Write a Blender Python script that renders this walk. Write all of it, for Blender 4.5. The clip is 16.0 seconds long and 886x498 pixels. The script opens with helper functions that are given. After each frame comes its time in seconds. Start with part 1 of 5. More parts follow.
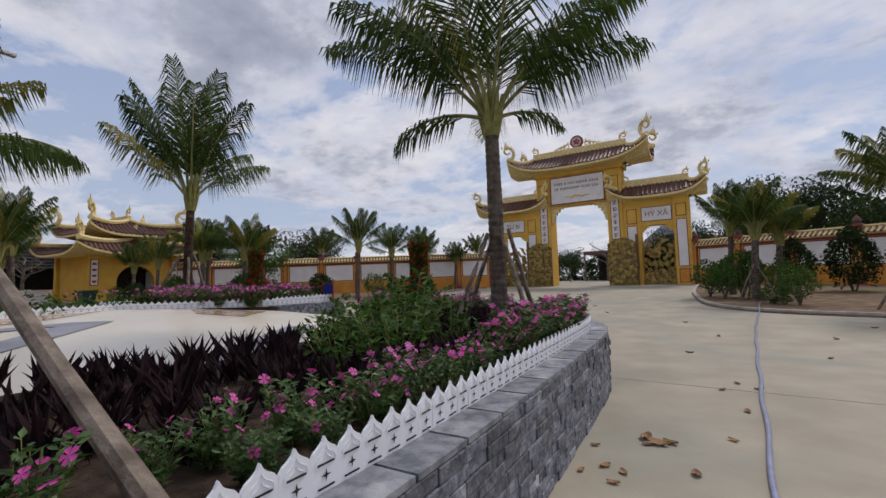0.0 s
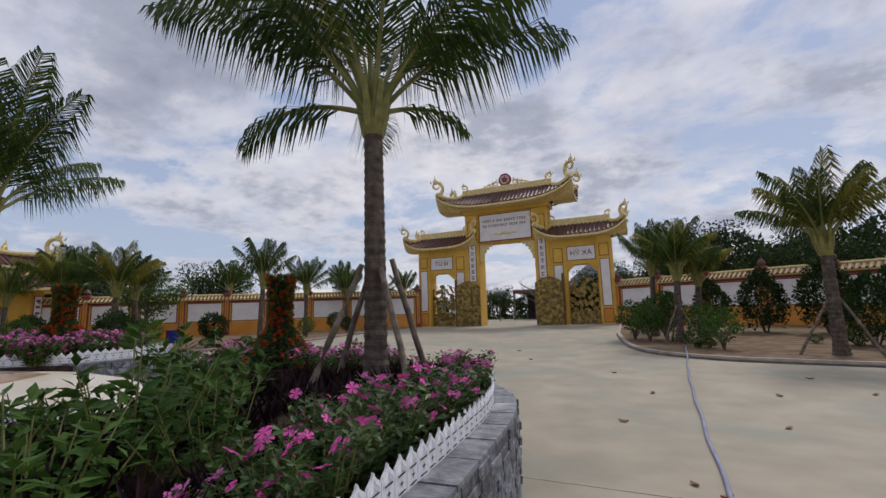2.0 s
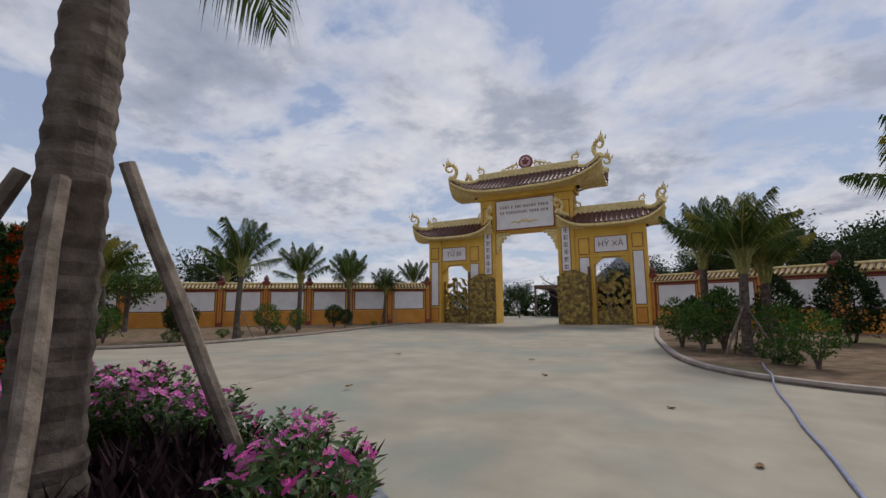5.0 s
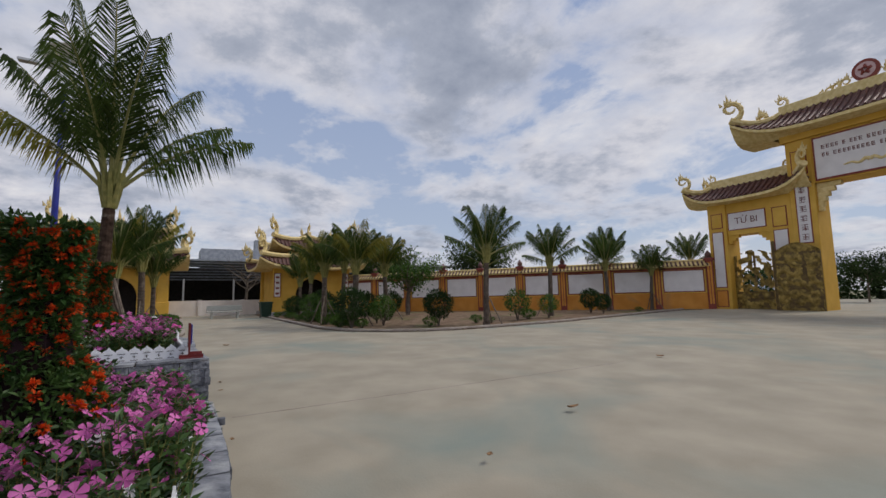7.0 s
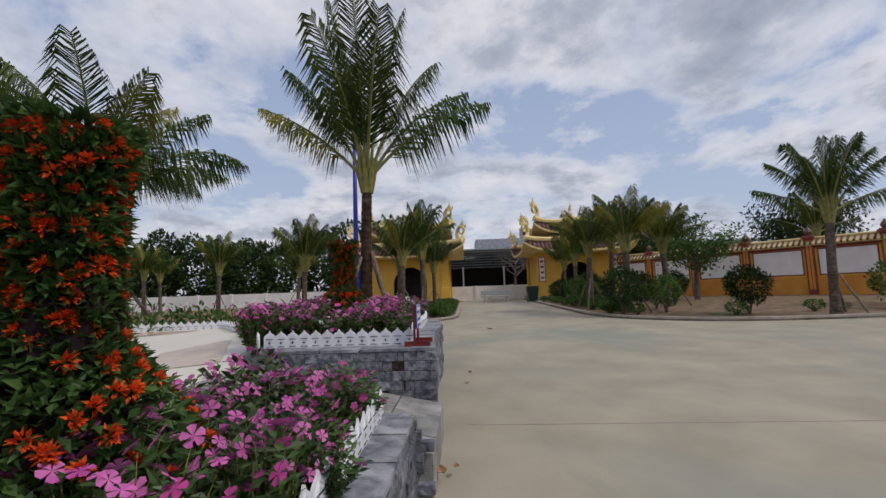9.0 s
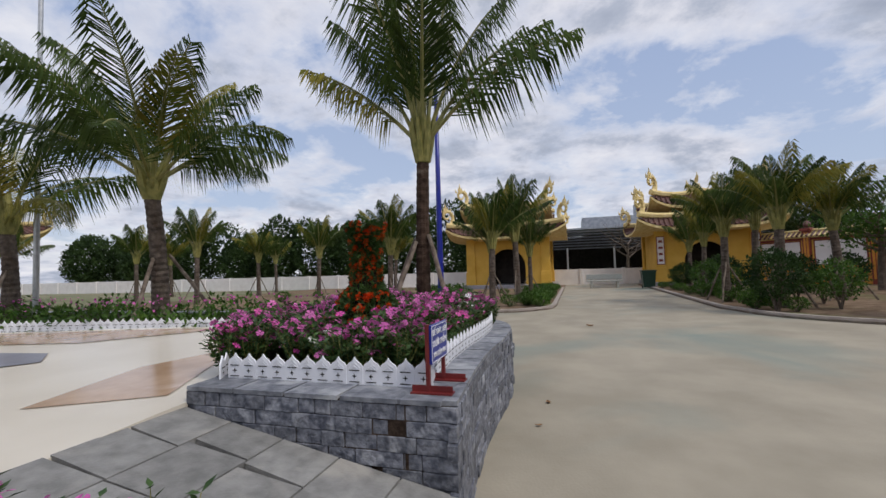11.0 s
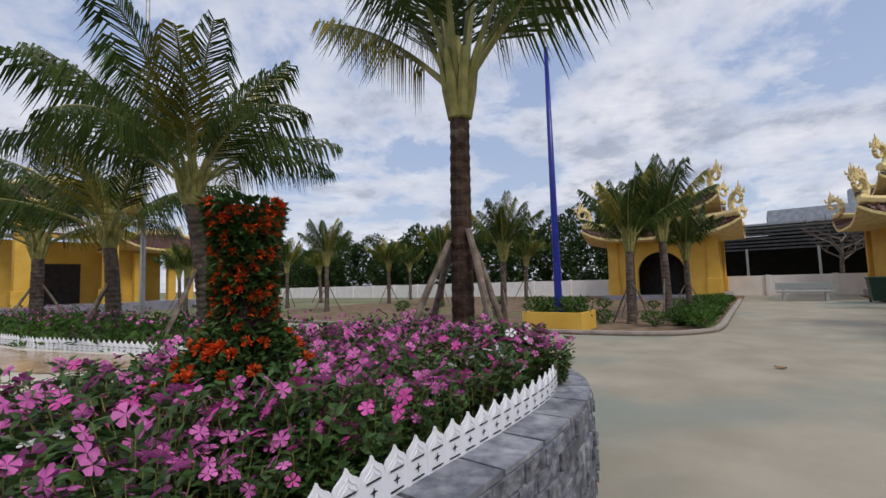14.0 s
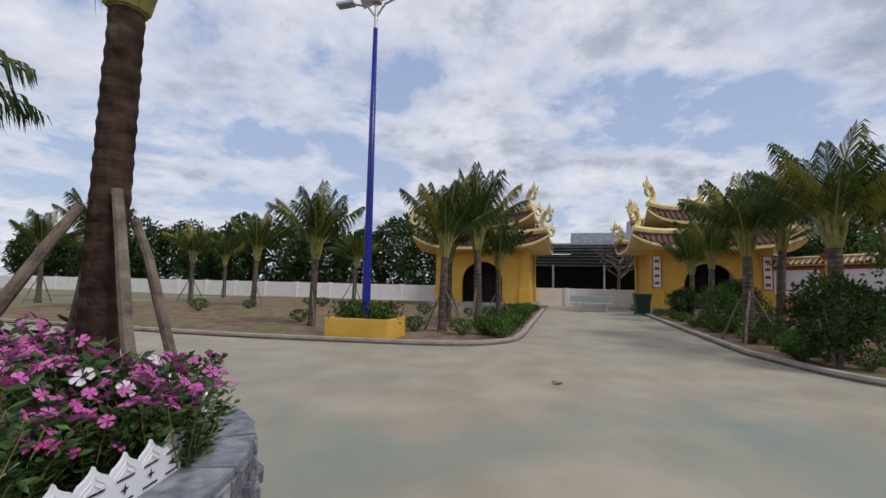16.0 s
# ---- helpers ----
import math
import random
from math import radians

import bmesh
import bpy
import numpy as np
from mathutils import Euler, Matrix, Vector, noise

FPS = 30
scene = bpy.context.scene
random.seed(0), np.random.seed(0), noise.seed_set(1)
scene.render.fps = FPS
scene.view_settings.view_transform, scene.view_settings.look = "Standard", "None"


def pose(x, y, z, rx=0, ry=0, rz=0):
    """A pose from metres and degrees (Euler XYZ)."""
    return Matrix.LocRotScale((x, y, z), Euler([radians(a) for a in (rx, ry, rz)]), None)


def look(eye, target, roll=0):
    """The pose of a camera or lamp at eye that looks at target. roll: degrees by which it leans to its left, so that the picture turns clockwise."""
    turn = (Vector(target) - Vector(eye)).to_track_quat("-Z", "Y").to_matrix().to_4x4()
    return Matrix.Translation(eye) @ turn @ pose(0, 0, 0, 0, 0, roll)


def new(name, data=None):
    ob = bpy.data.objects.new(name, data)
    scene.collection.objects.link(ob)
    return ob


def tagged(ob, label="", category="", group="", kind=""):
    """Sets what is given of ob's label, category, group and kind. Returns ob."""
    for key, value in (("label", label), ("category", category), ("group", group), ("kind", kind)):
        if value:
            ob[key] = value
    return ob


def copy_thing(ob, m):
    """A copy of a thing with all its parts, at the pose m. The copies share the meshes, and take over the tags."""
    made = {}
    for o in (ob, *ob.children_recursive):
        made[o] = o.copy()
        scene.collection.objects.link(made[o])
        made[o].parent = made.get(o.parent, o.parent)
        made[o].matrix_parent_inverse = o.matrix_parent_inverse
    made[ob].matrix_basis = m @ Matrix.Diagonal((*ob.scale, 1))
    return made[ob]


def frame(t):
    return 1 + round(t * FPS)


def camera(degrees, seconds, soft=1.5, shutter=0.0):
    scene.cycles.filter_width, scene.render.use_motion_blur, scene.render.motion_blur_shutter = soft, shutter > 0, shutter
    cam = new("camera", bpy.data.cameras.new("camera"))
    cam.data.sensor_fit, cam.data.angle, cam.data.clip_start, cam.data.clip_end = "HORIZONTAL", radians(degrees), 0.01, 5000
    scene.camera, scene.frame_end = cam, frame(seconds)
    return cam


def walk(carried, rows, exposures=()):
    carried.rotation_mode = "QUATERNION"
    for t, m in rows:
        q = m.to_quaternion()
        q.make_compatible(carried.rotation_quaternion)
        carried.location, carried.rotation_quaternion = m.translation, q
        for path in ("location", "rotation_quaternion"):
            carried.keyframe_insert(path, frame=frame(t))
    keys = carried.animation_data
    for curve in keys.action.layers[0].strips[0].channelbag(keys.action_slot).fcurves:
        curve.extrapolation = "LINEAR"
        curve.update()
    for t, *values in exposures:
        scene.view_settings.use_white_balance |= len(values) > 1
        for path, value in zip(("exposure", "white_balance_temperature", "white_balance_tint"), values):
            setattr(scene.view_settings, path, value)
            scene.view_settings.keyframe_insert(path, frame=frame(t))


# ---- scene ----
cam = camera(91.6, 16.0)
PATH = [
    (0, (0.619, 0.12, 1.35), (-0.458, 1.799, 1.489), -1.7),
    (0.5, (0.616, 0.577, 1.39), (-0.363, 2.308, 1.607), -1.1),
    (1, (0.525, 1.014, 1.4), (-0.37, 2.783, 1.67), -1.3),
    (1.5, (0.443, 1.512, 1.422), (-0.372, 3.314, 1.72), -1.8),
    (2, (0.398, 2.063, 1.459), (-0.404, 3.87, 1.76), -1.6),
    (2.5, (0.286, 2.577, 1.459), (-0.348, 4.449, 1.761), -2.8),
    (3, (0.267, 3.176, 1.462), (-0.317, 5.066, 1.756), -3.7),
    (5.3, (-0.222, 5.64, 1.496), (-1.28, 7.316, 1.758), 1.5),
    (5.5, (-0.243, 5.845, 1.474), (-1.437, 7.43, 1.723), 1.8),
    (6, (-0.325, 6.432, 1.535), (-1.683, 7.881, 1.765), -0.5),
    (6.5, (-0.612, 6.948, 1.593), (-2.193, 8.151, 1.822), -0.4),
    (7, (-0.992, 7.378, 1.628), (-2.738, 8.331, 1.837), -0.9),
    (7.5, (-1.375, 7.666, 1.527), (-3.288, 8.207, 1.744), 0.0),
    (8, (-1.909, 7.789, 1.522), (-3.878, 8.085, 1.718), -0.9),
    (8.5, (-2.445, 7.962, 1.537), (-4.435, 7.999, 1.737), -2.5),
    (9, (-2.833, 7.944, 1.482), (-4.815, 7.742, 1.656), -2.0),
    (11.5, (-5.101, 8.242, 1.673), (-6.917, 7.411, 1.779), -2.7),
    (12, (-5.551, 8.262, 1.682), (-7.265, 7.238, 1.807), -3.6),
    (12.5, (-5.987, 8.255, 1.674), (-7.622, 7.112, 1.815), -2.7),
    (13, (-6.411, 8.23, 1.676), (-8.015, 7.045, 1.833), -2.8),
    (13.5, (-6.821, 8.242, 1.686), (-8.362, 6.977, 1.843), -2.5),
    (14, (-7.243, 8.202, 1.688), (-8.79, 6.943, 1.837), -1.8),
    (14.5, (-7.618, 8.293, 1.638), (-9.242, 7.134, 1.777), 0.1),
    (15, (-8.05, 8.305, 1.635), (-9.835, 7.414, 1.779), -0.0),
    (15.5, (-8.46, 8.312, 1.653), (-10.323, 7.6, 1.805), -0.7),
    (16, (-8.832, 8.383, 1.686), (-10.72, 7.741, 1.839), 1.2),
]
walk(cam, [(t, look(eye, target, roll)) for t, eye, target, roll in PATH],
     exposures=((0, -0.08, 6600, 14), (3, -0.1, 6600, 13), (5.5, -0.2, 6550, 12), (9, -0.08, 6550, 12), (11.5, 0.06, 6450, 12), (16, 0.02, 6420, 12)))

# world, sun and sky
SUN_AZ, SUN_EL = 20.0, 52.0
world = bpy.data.worlds.new("sky")
scene.world = world
world.use_nodes = True
wn, wl = world.node_tree.nodes, world.node_tree.links
wn.clear()
w_out = wn.new("ShaderNodeOutputWorld")
w_bg = wn.new("ShaderNodeBackground")
w_sky = wn.new("ShaderNodeTexSky")
w_sky.sky_type, w_sky.sun_disc = "NISHITA", False
w_sky.sun_elevation, w_sky.sun_rotation = radians(SUN_EL), radians(SUN_AZ)
w_tc = wn.new("ShaderNodeTexCoord")
w_sep = wn.new("ShaderNodeSeparateXYZ")
wl.new(w_tc.outputs["Generated"], w_sep.inputs[0])


def wmath(op, a, b=None, c=None):
    n = wn.new("ShaderNodeMath")
    n.operation = op
    for i, v in enumerate((a, b, c)):
        if v is None:
            continue
        if isinstance(v, (int, float)):
            n.inputs[i].default_value = v
        else:
            wl.new(v, n.inputs[i])
    return n.outputs[0]


w_up = wmath("ADD", wmath("MAXIMUM", w_sep.outputs[2], 0.0), 0.22)
w_comb = wn.new("ShaderNodeCombineXYZ")
wl.new(wmath("DIVIDE", w_sep.outputs[0], w_up), w_comb.inputs[0])
wl.new(wmath("DIVIDE", w_sep.outputs[1], w_up), w_comb.inputs[1])
w_comb.inputs[2].default_value = 3.7


def wnoise(scale, detail, rough, dist=0.0):
    n = wn.new("ShaderNodeTexNoise")
    n.inputs["Scale"].default_value = scale
    n.inputs["Detail"].default_value = detail
    n.inputs["Roughness"].default_value = rough
    n.inputs["Distortion"].default_value = dist
    wl.new(w_comb.outputs[0], n.inputs["Vector"])
    return n.outputs["Fac"]


def wramp(fac, stops):
    n = wn.new("ShaderNodeValToRGB")
    el = n.color_ramp.elements
    while len(el) < len(stops):
        el.new(0.5)
    for e, (p, c) in zip(el, stops):
        e.position, e.color = p, (*c, 1)
    wl.new(fac, n.inputs[0])
    return n.outputs["Color"]


def wmix(fac, a, b):
    n = wn.new("ShaderNodeMix")
    n.data_type = "RGBA"
    wl.new(fac, n.inputs[0])
    wl.new(a, n.inputs[6])
    wl.new(b, n.inputs[7])
    return n.outputs[2]


w_scale = wn.new("ShaderNodeVectorMath")
w_scale.operation = "SCALE"
wl.new(w_sky.outputs[0], w_scale.inputs[0])
w_scale.inputs[3].default_value = 0.075
w_haze = wramp(w_sep.outputs[2], [(0.0, (0.66, 0.70, 0.78)), (0.12, (0.52, 0.62, 0.80)), (0.55, (0.38, 0.49, 0.74))])
w_half = wn.new("ShaderNodeMix")
w_half.data_type = "RGBA"
w_half.inputs[0].default_value = 0.72
wl.new(w_scale.outputs[0], w_half.inputs[6])
wl.new(w_haze, w_half.inputs[7])
big = wnoise(1.75, 12, 0.60, 0.25)
soft_n = wnoise(0.62, 4, 0.5)
cover = wramp(wmath("ADD", wmath("MULTIPLY", big, 0.75), wmath("MULTIPLY", soft_n, 0.35)), [(0.47, (0, 0, 0)), (0.53, (0.62, 0.62, 0.62)), (0.60, (1, 1, 1))])
tone = wramp(wmath("ADD", wmath("MULTIPLY", big, 0.6), wmath("MULTIPLY", wnoise(3.1, 8, 0.62), 0.4)),
             [(0.43, (0.86, 0.86, 0.88)), (0.51, (0.66, 0.68, 0.75)), (0.57, (0.43, 0.475, 0.57)), (0.68, (0.29, 0.335, 0.43))])
wl.new(wmix(cover, w_half.outputs[2], tone), w_bg.inputs[0])
w_bg.inputs[1].default_value = 1.0
wl.new(w_bg.outputs[0], w_out.inputs[0])

sun = new("sun", bpy.data.lights.new("sun", "SUN"))
sun.data.energy, sun.data.angle, sun.data.color = 1.7, radians(14), (1.0, 0.95, 0.86)
s_az = radians(SUN_AZ)
s_dir = Vector((math.sin(s_az) * math.cos(radians(SUN_EL)), math.cos(s_az) * math.cos(radians(SUN_EL)), math.sin(radians(SUN_EL))))
sun.matrix_world = look(s_dir * 60, (0, 0, 0))


# materials
def material(name, a, b, scale=6.0, rough=0.8, bump=0.2, metal=0.0, big_scale=None, stain=None, stain_at=(0.55, 0.72), rand=0.0, fine=60.0, trans=0.0, gloss=0.5):
    """Two tones mixed by noise, an optional stain at a larger scale, fine bump, and an optional shift from object to object."""
    m = bpy.data.materials.new(name)
    m.use_nodes = True
    n, l = m.node_tree.nodes, m.node_tree.links
    p = n["Principled BSDF"]
    p.inputs["Roughness"].default_value, p.inputs["Metallic"].default_value = rough, metal
    p.inputs["Specular IOR Level"].default_value = gloss
    tc = n.new("ShaderNodeTexCoord")
    geo = tc.outputs["Object"]
    if rand:
        pick = n.new("ShaderNodeObjectInfo")
        spread = n.new("ShaderNodeVectorMath")
        spread.operation = "SCALE"
        spread.inputs[0].default_value = (31.0, 17.0, 23.0)
        l.new(pick.outputs["Random"], spread.inputs[3])
        moved = n.new("ShaderNodeVectorMath")
        l.new(geo, moved.inputs[0])
        l.new(spread.outputs[0], moved.inputs[1])
        geo = moved.outputs[0]
    t1 = n.new("ShaderNodeTexNoise")
    t1.inputs["Scale"].default_value, t1.inputs["Detail"].default_value = scale, 6
    l.new(geo, t1.inputs["Vector"])
    r1 = n.new("ShaderNodeValToRGB")
    r1.color_ramp.elements[0].position, r1.color_ramp.elements[1].position = 0.35, 0.68
    r1.color_ramp.elements[0].color, r1.color_ramp.elements[1].color = (*a, 1), (*b, 1)
    l.new(t1.outputs["Fac"], r1.inputs[0])
    col = r1.outputs[0]
    if stain:
        t2 = n.new("ShaderNodeTexNoise")
        t2.inputs["Scale"].default_value, t2.inputs["Detail"].default_value = big_scale or scale * 0.2, 5
        t2.inputs["Distortion"].default_value = 0.6
        l.new(geo, t2.inputs["Vector"])
        r2 = n.new("ShaderNodeValToRGB")
        r2.color_ramp.elements[0].position, r2.color_ramp.elements[1].position = stain_at
        r2.color_ramp.elements[0].color, r2.color_ramp.elements[1].color = (0, 0, 0, 1), (1, 1, 1, 1)
        l.new(t2.outputs["Fac"], r2.inputs[0])
        mx = n.new("ShaderNodeMix")
        mx.data_type = "RGBA"
        l.new(r2.outputs[0], mx.inputs[0])
        l.new(col, mx.inputs[6])
        mx.inputs[7].default_value = (*stain, 1)
        col = mx.outputs[2]
    if rand:
        oi = n.new("ShaderNodeObjectInfo")
        isl = n.new("ShaderNodeNewGeometry")
        ad = n.new("ShaderNodeMath")
        ad.operation = "ADD"
        l.new(oi.outputs["Random"], ad.inputs[0])
        l.new(isl.outputs["Random Per Island"], ad.inputs[1])
        mr = n.new("ShaderNodeMapRange")
        mr.inputs["From Max"].default_value = 2.0
        mr.inputs["To Min"].default_value, mr.inputs["To Max"].default_value = 1 - rand, 1 + rand
        l.new(ad.outputs[0], mr.inputs[0])
        hs = n.new("ShaderNodeHueSaturation")
        l.new(mr.outputs[0], hs.inputs["Value"])
        l.new(col, hs.inputs["Color"])
        col = hs.outputs[0]
    l.new(col, p.inputs["Base Color"])
    if bump:
        t3 = n.new("ShaderNodeTexNoise")
        t3.inputs["Scale"].default_value, t3.inputs["Detail"].default_value = fine, 4
        l.new(geo, t3.inputs["Vector"])
        bp = n.new("ShaderNodeBump")
        bp.inputs["Strength"].default_value, bp.inputs["Distance"].default_value = bump, 0.02
        l.new(t3.outputs["Fac"], bp.inputs["Height"])
        l.new(bp.outputs[0], p.inputs["Normal"])
    if trans:
        tr = n.new("ShaderNodeBsdfTranslucent")
        l.new(col, tr.inputs[0])
        ms = n.new("ShaderNodeMixShader")
        ms.inputs[0].default_value = trans
        l.new(p.outputs[0], ms.inputs[1])
        l.new(tr.outputs[0], ms.inputs[2])
        l.new(ms.outputs[0], n["Material Output"].inputs[0])
    return m


M_CONC = material("poured_concrete", (0.30, 0.265, 0.20), (0.385, 0.34, 0.262), 1.3, 0.75, 0.14, big_scale=0.33, stain=(0.215, 0.25, 0.215), stain_at=(0.5, 0.72), fine=45)
M_EARTH = material("garden_earth", (0.13, 0.085, 0.055), (0.26, 0.185, 0.125), 2.5, 0.95, 0.6, big_scale=0.5, stain=(0.14, 0.16, 0.06), fine=14, gloss=0.15)
M_GRASS = material("far_ground", (0.10, 0.13, 0.05), (0.25, 0.21, 0.13), 0.3, 0.95, 0.4, fine=3)
M_SOIL = material("dark_soil", (0.03, 0.02, 0.015), (0.08, 0.055, 0.04), 9, 0.95, 0.8, fine=30, gloss=0.15)
M_KERB = material("kerb_concrete", (0.32, 0.27, 0.24), (0.44, 0.385, 0.345), 4, 0.85, 0.3, fine=40)
M_STONE = material("grey_slate", (0.060, 0.066, 0.088), (0.23, 0.24, 0.275), 19, 0.6, 0.8, big_scale=6.0, stain=(0.36, 0.37, 0.40), stain_at=(0.56, 0.74), rand=0.7, fine=34)
M_SLAB = material("grey_coping_stone", (0.115, 0.125, 0.15), (0.28, 0.29, 0.32), 13, 0.5, 0.45, big_scale=4.0, stain=(0.40, 0.41, 0.43), stain_at=(0.52, 0.70), rand=0.3, fine=26)
M_PVC = material("white_fence_plastic", (0.78, 0.79, 0.84), (0.86, 0.87, 0.9), 3, 0.45, 0.03)
M_BLACK = material("black_cutout", (0.012, 0.012, 0.014), (0.03, 0.03, 0.03), 8, 0.8, 0)
M_YEL = material("yellow_paint", (0.62, 0.36, 0.045), (0.72, 0.44, 0.075), 1.2, 0.7, 0.08, big_scale=0.6, stain=(0.52, 0.31, 0.06), stain_at=(0.58, 0.85), fine=30)
M_PALE = material("pale_yellow_plaster", (0.64, 0.48, 0.19), (0.80, 0.65, 0.33), 5, 0.75, 0.25, fine=18)
M_ORANGE = material("orange_paint", (0.58, 0.23, 0.03), (0.68, 0.30, 0.05), 1.5, 0.75, 0.1, big_scale=0.7, stain=(0.40, 0.20, 0.07), stain_at=(0.6, 0.85))
M_RED = material("brown_red_paint", (0.20, 0.035, 0.025), (0.28, 0.055, 0.035), 3, 0.6, 0.08)
M_WHITE = material("white_plaster", (0.72, 0.69, 0.68), (0.80, 0.77, 0.76), 2, 0.8, 0.08, big_scale=0.7, stain=(0.62, 0.58, 0.55), stain_at=(0.58, 0.8))
M_TILE = material("clay_roof_tile", (0.075, 0.03, 0.026), (0.15, 0.065, 0.052), 5, 0.55, 0.2, rand=0.25)
M_GOLD = material("gilt_bronze_relief", (0.11, 0.07, 0.015), (0.42, 0.29, 0.07), 5, 0.5, 0.5, metal=0.35, fine=16)
M_BRONZE = material("dark_bronze", (0.09, 0.055, 0.02), (0.17, 0.11, 0.035), 6, 0.5, 0.2, metal=0.3)
# near-black: interior shade put into the colour of back walls; also the hall's doors
M_DARK = material("interior_shade_and_dark_wood", (0.018, 0.014, 0.012), (0.035, 0.028, 0.024), 3, 0.9, 0)
M_TRUNK = material("coconut_trunk", (0.050, 0.037, 0.029), (0.155, 0.122, 0.097), 9, 0.9, 0.7, big_scale=3, stain=(0.07, 0.045, 0.03), stain_at=(0.5, 0.68), fine=24)
M_TRUNKB = material("dark_coconut_trunk", (0.03, 0.018, 0.013), (0.085, 0.055, 0.04), 9, 0.9, 0.8, big_scale=4, stain=(0.19, 0.15, 0.12), stain_at=(0.64, 0.78), fine=24, gloss=0.15)
M_SHEATH = material("palm_sheath", (0.16, 0.16, 0.04), (0.30, 0.27, 0.08), 9, 0.7, 0.3, fine=20)
M_FROND = material("coconut_frond", (0.026, 0.050, 0.010), (0.080, 0.120, 0.026), 1.8, 0.42, 0, rand=0.4, trans=0.3, gloss=0.15)
M_FRONDY = material("yellowing_frond", (0.12, 0.14, 0.022), (0.30, 0.25, 0.045), 2.0, 0.45, 0, rand=0.3, trans=0.22, gloss=0.15)
M_RACHIS = material("frond_stalk", (0.15, 0.16, 0.04), (0.28, 0.26, 0.09), 5, 0.5, 0)
M_STICK = material("bare_prop_wood", (0.11, 0.082, 0.062), (0.26, 0.21, 0.165), 10, 0.85, 0.5, big_scale=4, stain=(0.09, 0.065, 0.05), fine=40)
M_LEAF = material("vinca_leaf", (0.026, 0.066, 0.016), (0.085, 0.155, 0.042), 6, 0.45, 0, rand=0.45, trans=0.2, gloss=0.35)
M_PINK = material("pink_petal", (0.62, 0.05, 0.33), (0.80, 0.13, 0.48), 9, 0.6, 0, rand=0.25, trans=0.25)
M_MAG = material("lilac_petal", (0.56, 0.09, 0.38), (0.78, 0.22, 0.55), 9, 0.6, 0, rand=0.25, trans=0.25)
M_WPET = material("white_petal", (0.80, 0.76, 0.80), (0.88, 0.85, 0.87), 9, 0.6, 0, trans=0.2)
M_DARKLEAF = material("purple_sword_leaf", (0.012, 0.006, 0.008), (0.036, 0.016, 0.020), 6, 0.75, 0, rand=0.4, gloss=0.15)
M_SHRUB = material("broad_green_leaf", (0.030, 0.080, 0.014), (0.105, 0.19, 0.035), 5, 0.4, 0, rand=0.35, trans=0.2, gloss=0.15)
M_BUSH = material("dark_bush_leaf", (0.014, 0.034, 0.011), (0.045, 0.085, 0.022), 3, 0.5, 0, rand=0.4, trans=0.1, gloss=0.15)
M_WOODS = material("woodland_leaf", (0.013, 0.028, 0.009), (0.050, 0.085, 0.024), 0.6, 0.6, 0, rand=0.45, trans=0.1, gloss=0.15)
M_IXO = material("orange_red_blossom", (0.55, 0.055, 0.012), (0.78, 0.14, 0.03), 12, 0.6, 0, rand=0.3, trans=0.15, gloss=0.15)
M_BARK = material("grey_bark", (0.09, 0.07, 0.055), (0.2, 0.16, 0.13), 8, 0.9, 0.5)
M_BLUE = material("blue_pole_paint", (0.006, 0.012, 0.20), (0.012, 0.022, 0.28), 3, 0.35, 0.03)
M_SIGNB = material("blue_enamel", (0.010, 0.024, 0.23), (0.014, 0.032, 0.28), 4, 0.35, 0.03)
M_STEEL = material("galvanised_steel", (0.42, 0.43, 0.44), (0.56, 0.57, 0.58), 8, 0.4, 0.05, metal=0.7)
M_PANEL = material("solar_panel_back", (0.55, 0.55, 0.54), (0.66, 0.66, 0.65), 5, 0.5, 0.05)
M_SIGNR = material("dark_red_iron", (0.13, 0.012, 0.012), (0.20, 0.022, 0.02), 8, 0.5, 0.15)
M_TEXTW = material("white_lettering", (0.85, 0.85, 0.87), (0.9, 0.9, 0.9), 4, 0.5, 0)
M_TEXTR = material("maroon_lettering", (0.13, 0.045, 0.04), (0.18, 0.06, 0.05), 4, 0.6, 0)
M_CREAM = material("cream_tile", (0.66, 0.60, 0.50), (0.74, 0.68, 0.58), 1.2, 0.3, 0.03)
M_BROWNT = material("brown_marble_tile", (0.38, 0.24, 0.14), (0.56, 0.39, 0.26), 3, 0.15, 0.02, big_scale=1.4, stain=(0.66, 0.5, 0.38))
M_GREYT = material("grey_tile", (0.20, 0.20, 0.24), (0.28, 0.28, 0.32), 2, 0.35, 0.04)
M_RAMP = material("ramp_slate", (0.18, 0.178, 0.17), (0.29, 0.285, 0.272), 9, 0.65, 0.35, big_scale=2.5, stain=(0.36, 0.34, 0.31), rand=0.4)
M_HOSE = material("blue_grey_hose", (0.21, 0.23, 0.36), (0.30, 0.32, 0.46), 10, 0.4, 0.05)
M_DRY = material("dry_leaf", (0.20, 0.10, 0.045), (0.36, 0.21, 0.10), 12, 0.8, 0.3, rand=0.3)
M_BENCH = material("bench_terrazzo", (0.30, 0.31, 0.29), (0.42, 0.43, 0.40), 20, 0.6, 0.1)
M_BIN = material("green_bin_plastic", (0.008, 0.035, 0.02), (0.015, 0.05, 0.03), 4, 0.45, 0.03)
M_SHED = material("corrugated_grey_sheet", (0.24, 0.26, 0.29), (0.36, 0.38, 0.42), 3, 0.6, 0.1)
M_SLATS = material("dark_pergola_bar", (0.07, 0.075, 0.085), (0.14, 0.145, 0.16), 4, 0.7, 0.1)
M_EMBLEM = material("pale_pink_enamel", (0.55, 0.36, 0.36), (0.66, 0.46, 0.45), 4, 0.5, 0.05)
